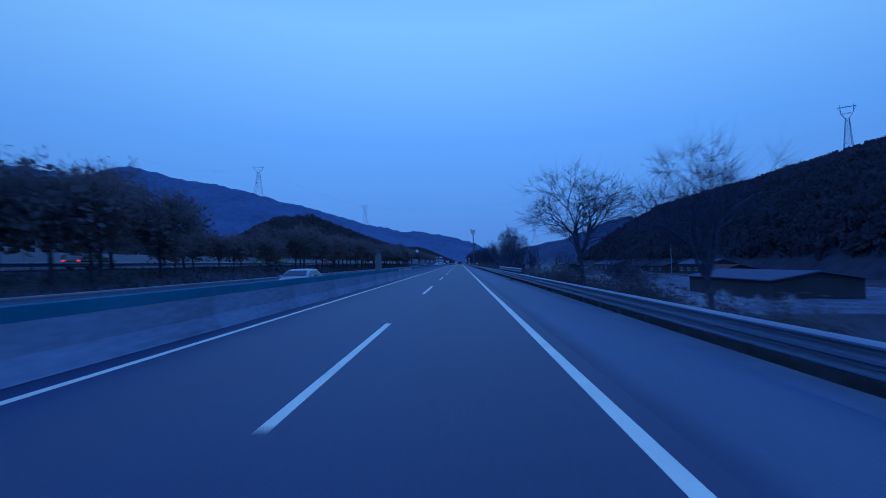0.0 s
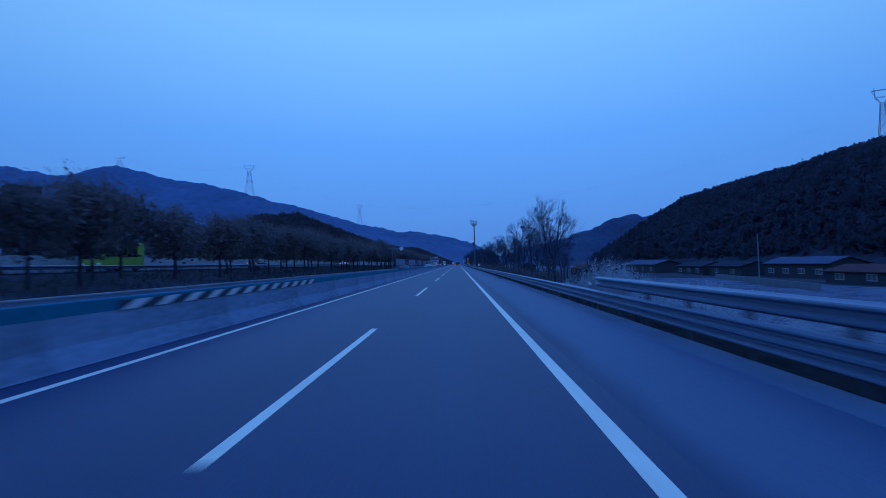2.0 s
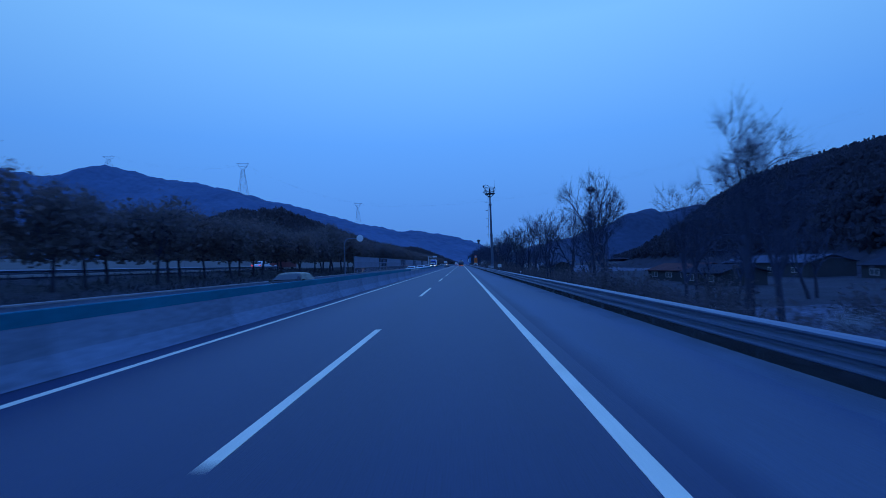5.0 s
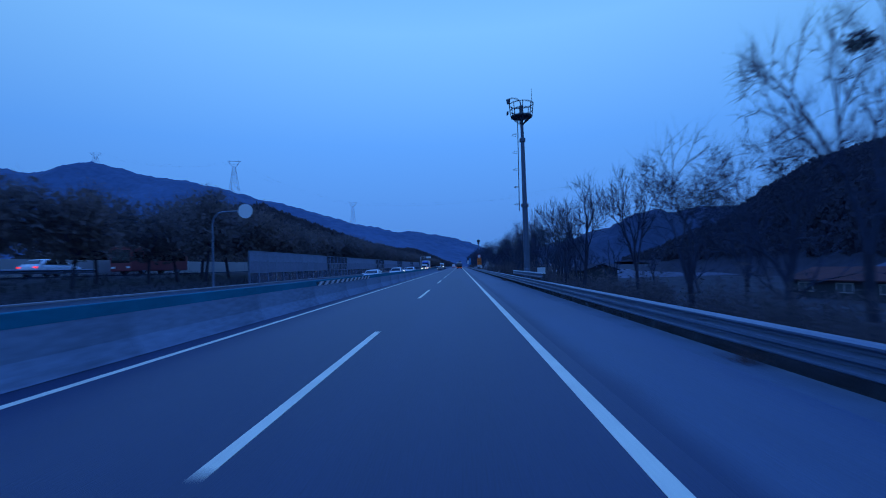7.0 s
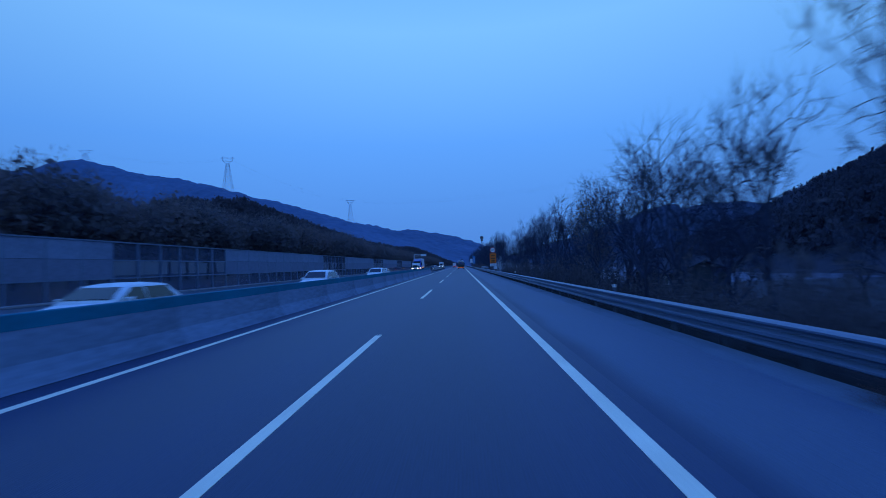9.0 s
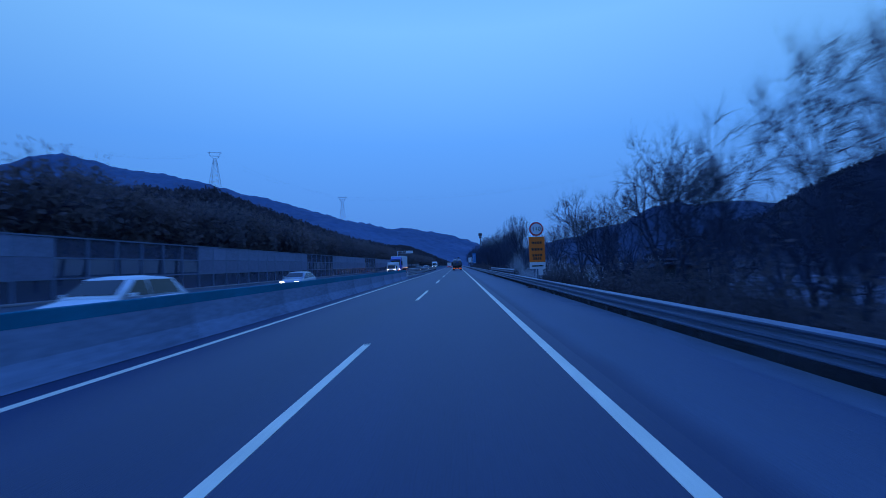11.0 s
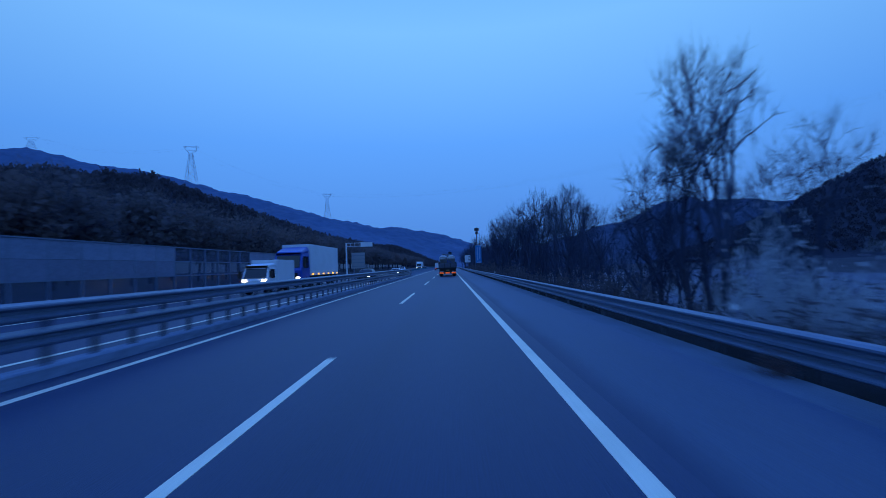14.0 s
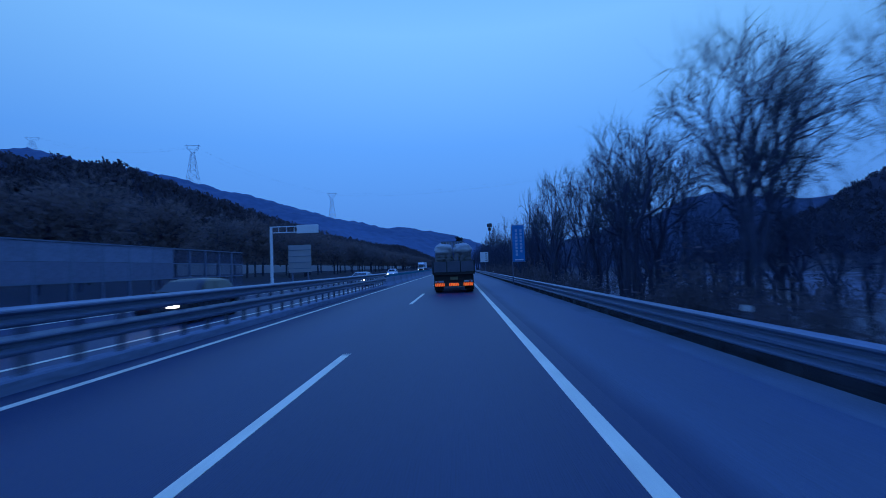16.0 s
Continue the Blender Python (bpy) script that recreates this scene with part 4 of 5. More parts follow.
noise_wall = empty("noise_wall", -18.15, 181.5, 0.5, 0, "tall noise wall of brownish panels with clear framed sections", "noise wall")
CLEAR = [(206, 218), (243, 254.5), (279.3, 291.4), (316.2, 328.2), (353.2, 363.6)]
bar_v = box("post", -0.07, 0.062, -0.06, 0.06, 0, 2.92, STEEL, noise_wall)
rail = box("transom", -0.04, 0.06, 0.06, 1.94, 0.0, 0.07, STEEL, noise_wall)
clear_pane = box("pane", -0.012, 0.012, 0.07, 1.93, 0.07, 0.97, PANEWALL, noise_wall, "smoky transparent pane")
solid_top = box("panel", -0.03, 0.055, 0.062, 1.938, 2.02, 2.92, PANEL, noise_wall, bevel=0.006)
solid_mid = box("panel", -0.03, 0.05, 0.062, 1.938, 1.05, 2.01, PANELDARK, noise_wall, bevel=0.006)
y = 181.5
while y < 363.4:
    m = pose(0, y - 181.5, 0)
    is_clear = any(a <= y + 1 <= b for a, b in CLEAR)
    if y > 181.5:
        share("post", bar_v, noise_wall, m)
        share("transom", rail, noise_wall, m)
        share("pane", clear_pane, noise_wall, m)
    share("transom", rail, noise_wall, m @ pose(0, 0, 0.98))
    if is_clear:
        share("pane", clear_pane, noise_wall, m @ pose(0, 0, 0.98))
        share("transom", rail, noise_wall, m @ pose(0, 0, 1.95))
        share("pane", clear_pane, noise_wall, m @ pose(0, 0, 1.95))
    elif y > 181.5:
        share("panel", solid_top, noise_wall, m)
        share("panel", solid_mid, noise_wall, m)
    y += 2.0
box("coping", -0.09, 0.09, 0, 182, 2.93, 3.0, STEEL, noise_wall)

disc = empty("round_sign", -18.4, 175.9, 0.4, 0, "white round sign on a bent steel pole seen from behind", "road sign")
bm = bmesh.new()
pts = [Vector((0, 0, 0)), Vector((0, 0, 4.9)), Vector((0.1, 0, 5.4)), Vector((0.4, 0, 5.75)), Vector((0.8, 0, 5.86)), Vector((2.1, 0, 5.88))]
for p, q in zip(pts[:-1], pts[1:]):
    add_tube(bm, p, q, 0.085 if p.z < 4 else 0.06, 0.06, 10)
part("pole", bm, STEEL, disc)
bm = bmesh.new()
bmesh.ops.create_cone(bm, cap_ends=True, segments=40, radius1=0.55, radius2=0.55, depth=0.04, matrix=Matrix.Translation((2.6, -0.06, 5.86)) @ Matrix.Rotation(radians(90), 4, "X"))
part("sign_plate", bm, WHITEPAINT, disc, "white round plate")
box("strap", 2.1, 3.1, -0.03, 0.0, 5.83, 5.9, DARKSTEEL, disc)

pillar = empty("median_pillar", -6.37, 37.9, 1.06, 0, "pale square pillar with a flat cap standing on the median barrier", "pillar")
box("shaft", -0.22, 0.22, -0.25, 0.25, 0.02, 1.32, PALEGREY, pillar, bevel=0.03)
box("neck", -0.15, 0.15, -0.15, 0.15, 1.32, 1.58, PALEGREY, pillar)
box("cap", -0.24, 0.24, -0.24, 0.24, 1.58, 1.68, PALEGREY, pillar, bevel=0.02)

gantry = empty("sign_gantry", -18.6, 371, 0.4, 0, "pale steel cantilever gantry carrying a sign box", "gantry")
tube("pole", (0, 0, 0), (0, 0, 6.0), 0.16, 0.13, WHITEPAINT, gantry, sides=12)
bm = bmesh.new()
for z in (5.35, 5.95):
    add_tube(bm, (0, 0, z), (4.8, 0, z), 0.05, 0.05, 6)
for k in range(7):
    add_tube(bm, (k * 0.8, 0, 5.35), (k * 0.8, 0, 5.95), 0.03, 0.03, 6)
part("arm", bm, WHITEPAINT, gantry)
box("sign_box", 2.7, 4.9, -0.12, 0.12, 5.2, 6.05, WHITEPAINT, gantry, "pale sign box", bevel=0.04)

board = empty("sign_board", -18.7, 376, 0.4, 0, "large pale sign board seen from behind on two posts", "sign board")
for x in (0.4, 2.2):
    tube("post", (x, 0.1, 0), (x, 0.1, 4.2), 0.08, 0.08, STEEL, board)
box("panel", 0, 2.6, -0.05, 0.05, 1.2, 4.3, PALEWALL, board, bevel=0.02)
for z in (1.6, 2.3, 3.0, 3.7):
    box("stiffener", 0.05, 2.55, -0.09, -0.05, z, z + 0.07, STEEL, board)


def text_mesh(name, body, size, material, parent, m):
    cu = bpy.data.curves.new(name, "FONT")
    cu.body, cu.size, cu.extrude, cu.align_x, cu.align_y = body, size, 0.004, "CENTER", "CENTER"
    tmp = bpy.data.objects.new(name, cu)
    me = bpy.data.meshes.new_from_object(tmp)
    bpy.data.objects.remove(tmp)
    me.materials.append(material)
    ob = new(name, me)
    ob.parent = parent
    ob.matrix_basis = m
    return ob


# ---- near side: camera mast, orange sign, banner, small signs ----
mast = empty("camera_mast", 5.42, 175.6, -0.3, 0, "tall tapered steel mast with a railed platform and camera", "mast")
for k, (z0, z1, r0, r1) in enumerate(((0, 6.2, 0.23, 0.20), (6.2, 11.1, 0.175, 0.14), (11.1, 12.9, 0.12, 0.11))):
    tube("mast_section", (0, 0, z0), (0, 0, z1), r0, r1, MASTSTEEL, mast, sides=14)
    tube("flange", (0, 0, z1 - 0.12), (0, 0, z1 + 0.12), r0 + 0.045, r0 + 0.045, MASTSTEEL, mast, sides=14)
bm = bmesh.new()
for z, rad in ((12.9, 0.78), (13.35, 0.86), (13.8, 0.9)):
    for k in range(16):
        a0, a1 = 6.2832 * k / 16, 6.2832 * (k + 1) / 16
        add_tube(bm, (math.cos(a0) * rad, math.sin(a0) * rad, z), (math.cos(a1) * rad, math.sin(a1) * rad, z), 0.035, 0.035, 6)
for k in range(8):
    a0 = 6.2832 * k / 8
    add_tube(bm, (math.cos(a0) * 0.78, math.sin(a0) * 0.78, 12.85), (math.cos(a0) * 0.9, math.sin(a0) * 0.9, 13.85), 0.03, 0.03, 6)
    add_tube(bm, (0, 0, 12.2), (math.cos(a0) * 0.78, math.sin(a0) * 0.78, 12.85), 0.03, 0.03, 6)
part("railing", bm, DARKSTEEL, mast)
tube("platform", (0, 0, 12.82), (0, 0, 12.9), 0.8, 0.8, DARKSTEEL, mast, sides=20)
tube("cabinet", (0, 0, 12.9), (0, 0, 13.7), 0.16, 0.13, DARKSTEEL, mast)
tube("lightning_rod", (0.8, 0, 13.7), (0.8, 0, 15.0), 0.02, 0.012, DARKSTEEL, mast, sides=6)
bm = bmesh.new()
arc = [Vector((0.0, 0, 13.7)), Vector((-0.1, 0, 14.1)), Vector((-0.4, 0, 14.28)), Vector((-0.75, 0, 14.3)), Vector((-0.95, 0, 14.2))]
for p, q in zip(arc[:-1], arc[1:]):
    add_tube(bm, p, q, 0.04, 0.04, 8)
arm = part("camera_arm", bm, DARKSTEEL, mast)
tube("camera_dome", (-0.95, 0, 14.22), (-0.95, 0, 13.88), 0.15, 0.11, DARKSTEEL, arm, sides=12)
box("camera_housing", -1.1, -0.98, -0.25, 0.15, 13.05, 13.25, DARKSTEEL, mast, bevel=0.02)
bm = bmesh.new()
for dy in (-0.13, 0.13):
    add_tube(bm, (-0.42, dy, 5.8), (-0.3, dy, 12.8), 0.016, 0.016, 5)
for k in range(22):
    add_tube(bm, (-0.42 + 0.0053 * k, -0.13, 6.0 + 0.31 * k), (-0.42 + 0.0053 * k, 0.13, 6.0 + 0.31 * k), 0.012, 0.012, 5)
for k in range(6):
    z = 6.3 + 1.3 * k
    for j in range(8):
        a0, a1 = 1.6 + 3.1 * j / 8, 1.6 + 3.1 * (j + 1) / 8
        add_tube(bm, (-0.4 + math.cos(a0) * 0.35, math.sin(a0) * 0.35, z), (-0.4 + math.cos(a1) * 0.35, math.sin(a1) * 0.35, z), 0.018, 0.018, 5)
part("ladder", bm, DARKSTEEL, mast)
cab = box("control_cabinet", 5.15, 5.5, 175.0, 175.45, -0.2, 1.25, STEEL, label="grey steel control cabinet at the foot of the mast", bevel=0.02)
tagged(cab, category="cabinet")
sg = empty("marker_sign", 6.6, 176.5, -0.6, 0, "small white marker sign beside the mast", "road sign")
tube("post", (0, 0, 0), (0, 0, 1.9), 0.03, 0.03, STEEL, sg)
box("plate", -0.3, 0.3, -0.05, -0.03, 1.35, 1.85, WHITEPAINT, sg)

osign = empty("speed_sign", 5.07, 251.0, -0.1, 0, "orange camera warning board below a round 110 speed limit sign", "road sign")
tube("post", (0, 0.06, 0), (0, 0.06, 4.05), 0.05, 0.05, STEEL, osign)
plate = box("orange_board", -0.47, 0.47, -0.02, 0.02, 1.7, 3.2, ORANGE, osign, "orange board with dark lettering")
box("white_strip", -0.47, 0.47, -0.02, 0.02, 1.28, 1.69, WHITEPAINT, osign, "white lower strip")
for z, w in ((2.85, 0.30), (2.45, 0.34), (2.1, 0.30), (1.9, 0.26)):
    for k in range(4):
        box("lettering_bar", -w + k * w / 2 + 0.02, -w + k * w / 2 + w / 2 - 0.02, -0.028, -0.021, z - 0.07, z + 0.07, SIGNTEXT, plate)
box("lettering_bar", -0.34, 0.34, -0.028, -0.021, 1.42, 1.5, SIGNTEXT, osign)
bm = bmesh.new()
bmesh.ops.create_cone(bm, cap_ends=True, segments=36, radius1=0.42, radius2=0.42, depth=0.03, matrix=Matrix.Translation((0, 0, 3.68)) @ Matrix.Rotation(radians(90), 4, "X"))
rim = part("red_rim", bm, SIGNRED, osign, "red rim of the speed limit disc")
bm = bmesh.new()
bmesh.ops.create_cone(bm, cap_ends=True, segments=36, radius1=0.33, radius2=0.33, depth=0.04, matrix=Matrix.Translation((0, -0.004, 3.68)) @ Matrix.Rotation(radians(90), 4, "X"))
part("disc_face", bm, WHITEPAINT, osign)
text_mesh("number", "110", 0.36, SIGNTEXT, osign, pose(0, -0.032, 3.68, 90, 0, 0))
sg = empty("marker_sign", 5.6, 253.5, -0.1, 0, "small white marker plate behind the guardrail", "road sign")
tube("post", (0, 0, 0), (0, 0, 1.3), 0.03, 0.03, STEEL, sg)
box("plate", -0.22, 0.22, -0.05, -0.03, 0.85, 1.3, WHITEPAINT, sg)

ban = empty("roadside_banner", 5.3, 360.5, -0.1, 0, "tall blue cloth banner with pale vertical lettering", "banner")
tube("pole", (-0.5, 0.05, 0), (-0.5, 0.05, 4.8), 0.035, 0.03, STEEL, ban)
tube("top_bar", (-0.52, 0.0, 4.78), (0.5, 0.0, 4.78), 0.02, 0.02, STEEL, ban)
tube("lower_bar", (-0.52, 0.0, 1.9), (0.5, 0.0, 1.9), 0.02, 0.02, STEEL, ban)
vs, fs = [], []
for j in range(13):
    for i in range(6):
        vs.append((-0.47 + i * 0.188, -0.03 + 0.03 * math.sin(i * 1.3 + j * 0.7), 1.92 + j * 0.238))
fs = [(j * 6 + i, j * 6 + i + 1, (j + 1) * 6 + i + 1, (j + 1) * 6 + i) for j in range(12) for i in range(5)]
cloth = link_mesh("cloth", vs, fs, BANNER, ban, smooth=True)
for x, n in ((-0.16, 8), (0.2, 7)):
    for k in range(n):
        box("lettering_bar", x - 0.085, x + 0.085, -0.075, -0.068, 4.35 - k * 0.27 - 0.1, 4.35 - k * 0.27 + 0.1, BANNERTEXT, cloth)
box("lettering_bar", -0.32, 0.34, -0.075, -0.068, 2.02, 2.1, WHITEPAINT, cloth)

sg = empty("direction_sign", 5.9, 418, -0.1, 0, "white rectangular sign beyond the banner", "road sign")
tube("post", (0, 0.05, 0), (0, 0.05, 4.6), 0.05, 0.05, STEEL, sg)
box("plate", -0.95, 0.65, -0.03, 0.0, 2.4, 4.4, WHITEPAINT, sg)
for k in range(4):
    box("lettering_bar", 0.05, 0.5, -0.038, -0.031, 2.7 + k * 0.42, 2.85 + k * 0.42, SIGNTEXT, sg)

tower = empty("antenna_tower", 19.2, 594, -3, 0, "distant mobile antenna tower above the trees", "tower")
tube("mast", (0, 0, 0), (0, 0, 29), 0.5, 0.3, STEEL, tower)
for z0, z1, rad in ((24.6, 26.2, 1.0), (26.6, 28.6, 1.5)):
    tube("antenna_ring", (0, 0, z0), (0, 0, z1), rad, rad, DARKSTEEL, tower, sides=12)

# dry weeds rooted in the edge strip
for x, y, h in ((4.52, 39.2, 0.42), (4.5, 85.7, 0.34), (4.66, 185.2, 0.45), (4.7, 186.4, 0.3), (4.8, 290.3, 0.5), (4.72, 276.5, 0.3), (4.74, 252.0, 0.3), (4.7, 148.0, 0.3)):
    w = link_mesh("weed_clump", *bush_data(int(y), 0.42, h, 60, 3, 0.35), DRYWEED, smooth=False)
    w.matrix_basis = pose(x, y, -0.006)
    tagged(w, "dry reddish weed clump rooted beside the guardrail", "weed", "weeds along the guardrail")

# delineators on the guardrail
for x, y in ((5.02, 57), (5.02, 97), (5.02, 137), (5.02, 196), (5.02, 222.6), (5.02, 291.5), (5.02, 331), (5.02, 385)):
    d = empty("delineator", x, y, 0.6, 0, "small white reflector post on the guardrail", "delineator", "guardrail delineators")
    tube("stem", (0, 0, 0), (0, 0, 0.12), 0.02, 0.02, STEEL, d)
    bm = bmesh.new()
    bmesh.ops.create_cone(bm, cap_ends=True, segments=16, radius1=0.055, radius2=0.055, depth=0.03, matrix=Matrix.Translation((0, 0, 0.18)) @ Matrix.Rotation(radians(90), 4, "X"))
    part("reflector", bm, WHITEPAINT, d)


# ---- buildings ----
def gable_house(name, x, y, z, rz, length, depth, wall, rise, wall_mat, roof_mat, windows, label, group=""):
    e = empty(name, x, y, z, rz, label, "house", group)
    v, f = extrude_profile([(-depth / 2, 0), (depth / 2, 0), (depth / 2, wall), (0, wall + rise), (-depth / 2, wall)], 0, length)
    link_mesh("wall", v, f, wall_mat, e)
    o = 0.4
    t = 0.15
    v, f = extrude_profile([(-depth / 2 - o, wall - o * 2 * rise / depth + 0.03), (0, wall + rise + 0.03), (depth / 2 + o, wall - o * 2 * rise / depth + 0.03), (depth / 2 + o, wall - o * 2 * rise / depth + t), (0, wall + rise + t + 0.03), (-depth / 2 - o, wall - o * 2 * rise / depth + t)], -o, length + o)
    link_mesh("roof", v, f, roof_mat, e)
    for k in range(windows):
        yy = length * (k + 0.5) / windows
        for side in (-1,):
            xx = side * depth / 2
            w = empty("window", xx, yy, wall * 0.42)
            w.parent = e
            box("window_frame", -0.06, -0.02, -0.85, 0.85, 0, 1.05, PALEWALL, w)
            for q in (-0.71, 0.08):
                box("pane", -0.085, -0.062, q, q + 0.63, 0.14, 0.91, WINDOW, w)
    return e


gable_house("long_house", 68.5, 124.5, -3.6, 0, 17, 7, 3.4, 1.1, HOUSEWALL, ROOF, 4, "low dark house with a blue-grey sheet roof and white windows", "valley houses")
gable_house("house", 66.5, 146.5, -3.6, 0, 13, 7, 2.8, 1.0, HOUSEWALL, DARKROOF, 2, "low dark house with a sheet roof", "valley houses")
gable_house("house", 66.0, 162, -3.6, 0, 14, 7, 2.7, 1.0, HOUSEWALL, DARKROOF, 3, "low dark house with white window frames", "valley houses")
gable_house("house", 63.5, 183, -3.6, 0, 26, 8, 3.2, 1.2, HOUSEWALL, ROOF, 4, "long low dark house with a blue-grey sheet roof", "valley houses")
gable_house("shed", 36, 48, -3.0, 0, 17, 9, 2.1, 0.75, HOUSEWALL, ROOF, 0, "dark open shed with a pale blue sheet roof")
gable_house("house", 38, 24, -3.0, 6, 12, 8, 2.6, 1.0, PALEWALL, REDROOF, 1, "small pale house with a red-brown roof", "valley houses")
gable_house("house", 44, 184, -3.3, 14, 12, 8, 2.2, 1.1, HOUSEWALL, REDROOF, 3, "dark house with a red-brown roof and white windows", "valley houses")
gable_house("house", 40, 168, -3.3, 8, 9, 7, 2.2, 1.0, HOUSEWALL, DARKROOF, 2, "dark house with a sheet roof among bare trees", "valley houses")
gable_house("house", 30, 240, -3.0, 8, 10, 7, 2.7, 1.2, HOUSEWALL, DARKROOF, 2, "dark house behind the trees with pale windows", "valley houses")
gable_house("house", 61.5, 105, -3.4, 0, 11, 7, 2.2, 0.9, HOUSEWALL, REDROOF, 2, "low dark house with a faded red roof", "valley houses")
gable_house("house", 19.2, 264.5, -3.0, 0, 8.5, 6, 3.5, 0.5, HOUSEWALL, DARKROOF, 2, "dark shed-like house close to the embankment", "valley houses")
gwall = empty("garden_wall", 42, 96, -3.0, -14, "pale low garden wall in front of the houses", "wall")
a = box("panel", 0, 0.2, 0, 2.96, 0, 1.1, PALEGREY, gwall)
for k in range(1, 14):
    share("panel", a, gwall, pose(0, 3 * k, 0))
for x, y in ((61, 137),):
    p = empty("utility_pole", x, y, -3.2, 0, "grey concrete utility pole in the valley", "pole", "utility poles")
    tube("shaft", (0, 0, 0), (0, 0, 9), 0.13, 0.09, BARRIER, p)
    box("crossarm", -0.9, 0.9, -0.05, 0.05, 8.3, 8.4, DARKSTEEL, p)

# tall slab buildings behind the side road
for x, y, w, h in ((-133, 160, 9, 30), (-131, 178, 8, 28), (-132, 197, 8, 27)):
    t = empty("slab_tower", x, y, 0, -35, "dark tall slab building above the tree line", "building", "slab buildings")
    box("wall", -3, 3, -w / 2, w / 2, 0, h, HOUSEWALL, t)
    box("parapet", -3.15, 3.15, -w / 2 - 0.15, w / 2 + 0.15, h, h + 0.5, HOUSEWALL, t)
t = empty("apartment_block", -150, 150, 0, -35, "pale apartment block with a red sign on its wall", "building")
block = box("wall", -6, 6, -24, 24, 0, 27, PALEWALL, t)
for k in range(12):
    for j in range(8):
        box("window", 5.9, 6.05, -22.6 + k * 3.8, -20.6 + k * 3.8, 2.2 + j * 3.0, 3.6 + j * 3.0, GLASS, block)
for k in range(5):
    box("sign_bar", 6.06, 6.2, 2 + k * 3.6, 4.6 + k * 3.6, 24.2, 26.2, SIGNRED, block)


# ---- vehicles ----
def wheel(parent, x, y, radius, width):
    bm = bmesh.new()
    m = Matrix.Translation((x, y, radius)) @ Matrix.Rotation(radians(90), 4, "Y")
    bmesh.ops.create_cone(bm, cap_ends=True, segments=20, radius1=radius, radius2=radius, depth=width, matrix=m)
    t = part("wheel", bm, RUBBER, parent)
    bm = bmesh.new()
    bmesh.ops.create_cone(bm, cap_ends=True, segments=16, radius1=radius * 0.6, radius2=radius * 0.6, depth=width + 0.03, matrix=m)
    part("rim", bm, STEEL, t)


def loft(sections):
    """Closed sections in x, z at given y; neighbouring ones are bridged."""
    n = len(sections[0][1])
    vs, fs = [], []
    for y, pts in sections:
        vs += [(x, y, z) for x, z in pts]
    for s in range(len(sections) - 1):
        for k in range(n):
            fs.append((s * n + k, s * n + (k + 1) % n, (s + 1) * n + (k + 1) % n, (s + 1) * n + k))
    fs += [tuple(range(n))[::-1], tuple(range((len(sections) - 1) * n, len(sections) * n))]
    return vs, fs


def car_shape(w, z0, z1, tuck=0.12):
    h = w / 2
    return [(-h + 0.06, z0), (h - 0.06, z0), (h, z0 + 0.2), (h, z0 + 0.6 * (z1 - z0)), (h - tuck, z1), (-h + tuck, z1), (-h, z0 + 0.6 * (z1 - z0)), (-h, z0 + 0.2)]


def car_section(h, z0, z1):
    d = z1 - z0
    side = [(h - 0.12, z0), (h - 0.03, z0 + 0.06), (h, z0 + 0.3 * d), (h, z0 + 0.62 * d), (h - 0.03, z1 - 0.1 * d), (h - 0.12, z1 - 0.02), (h * 0.45, z1)]
    return side + [(-x, z) for x, z in reversed(side)]


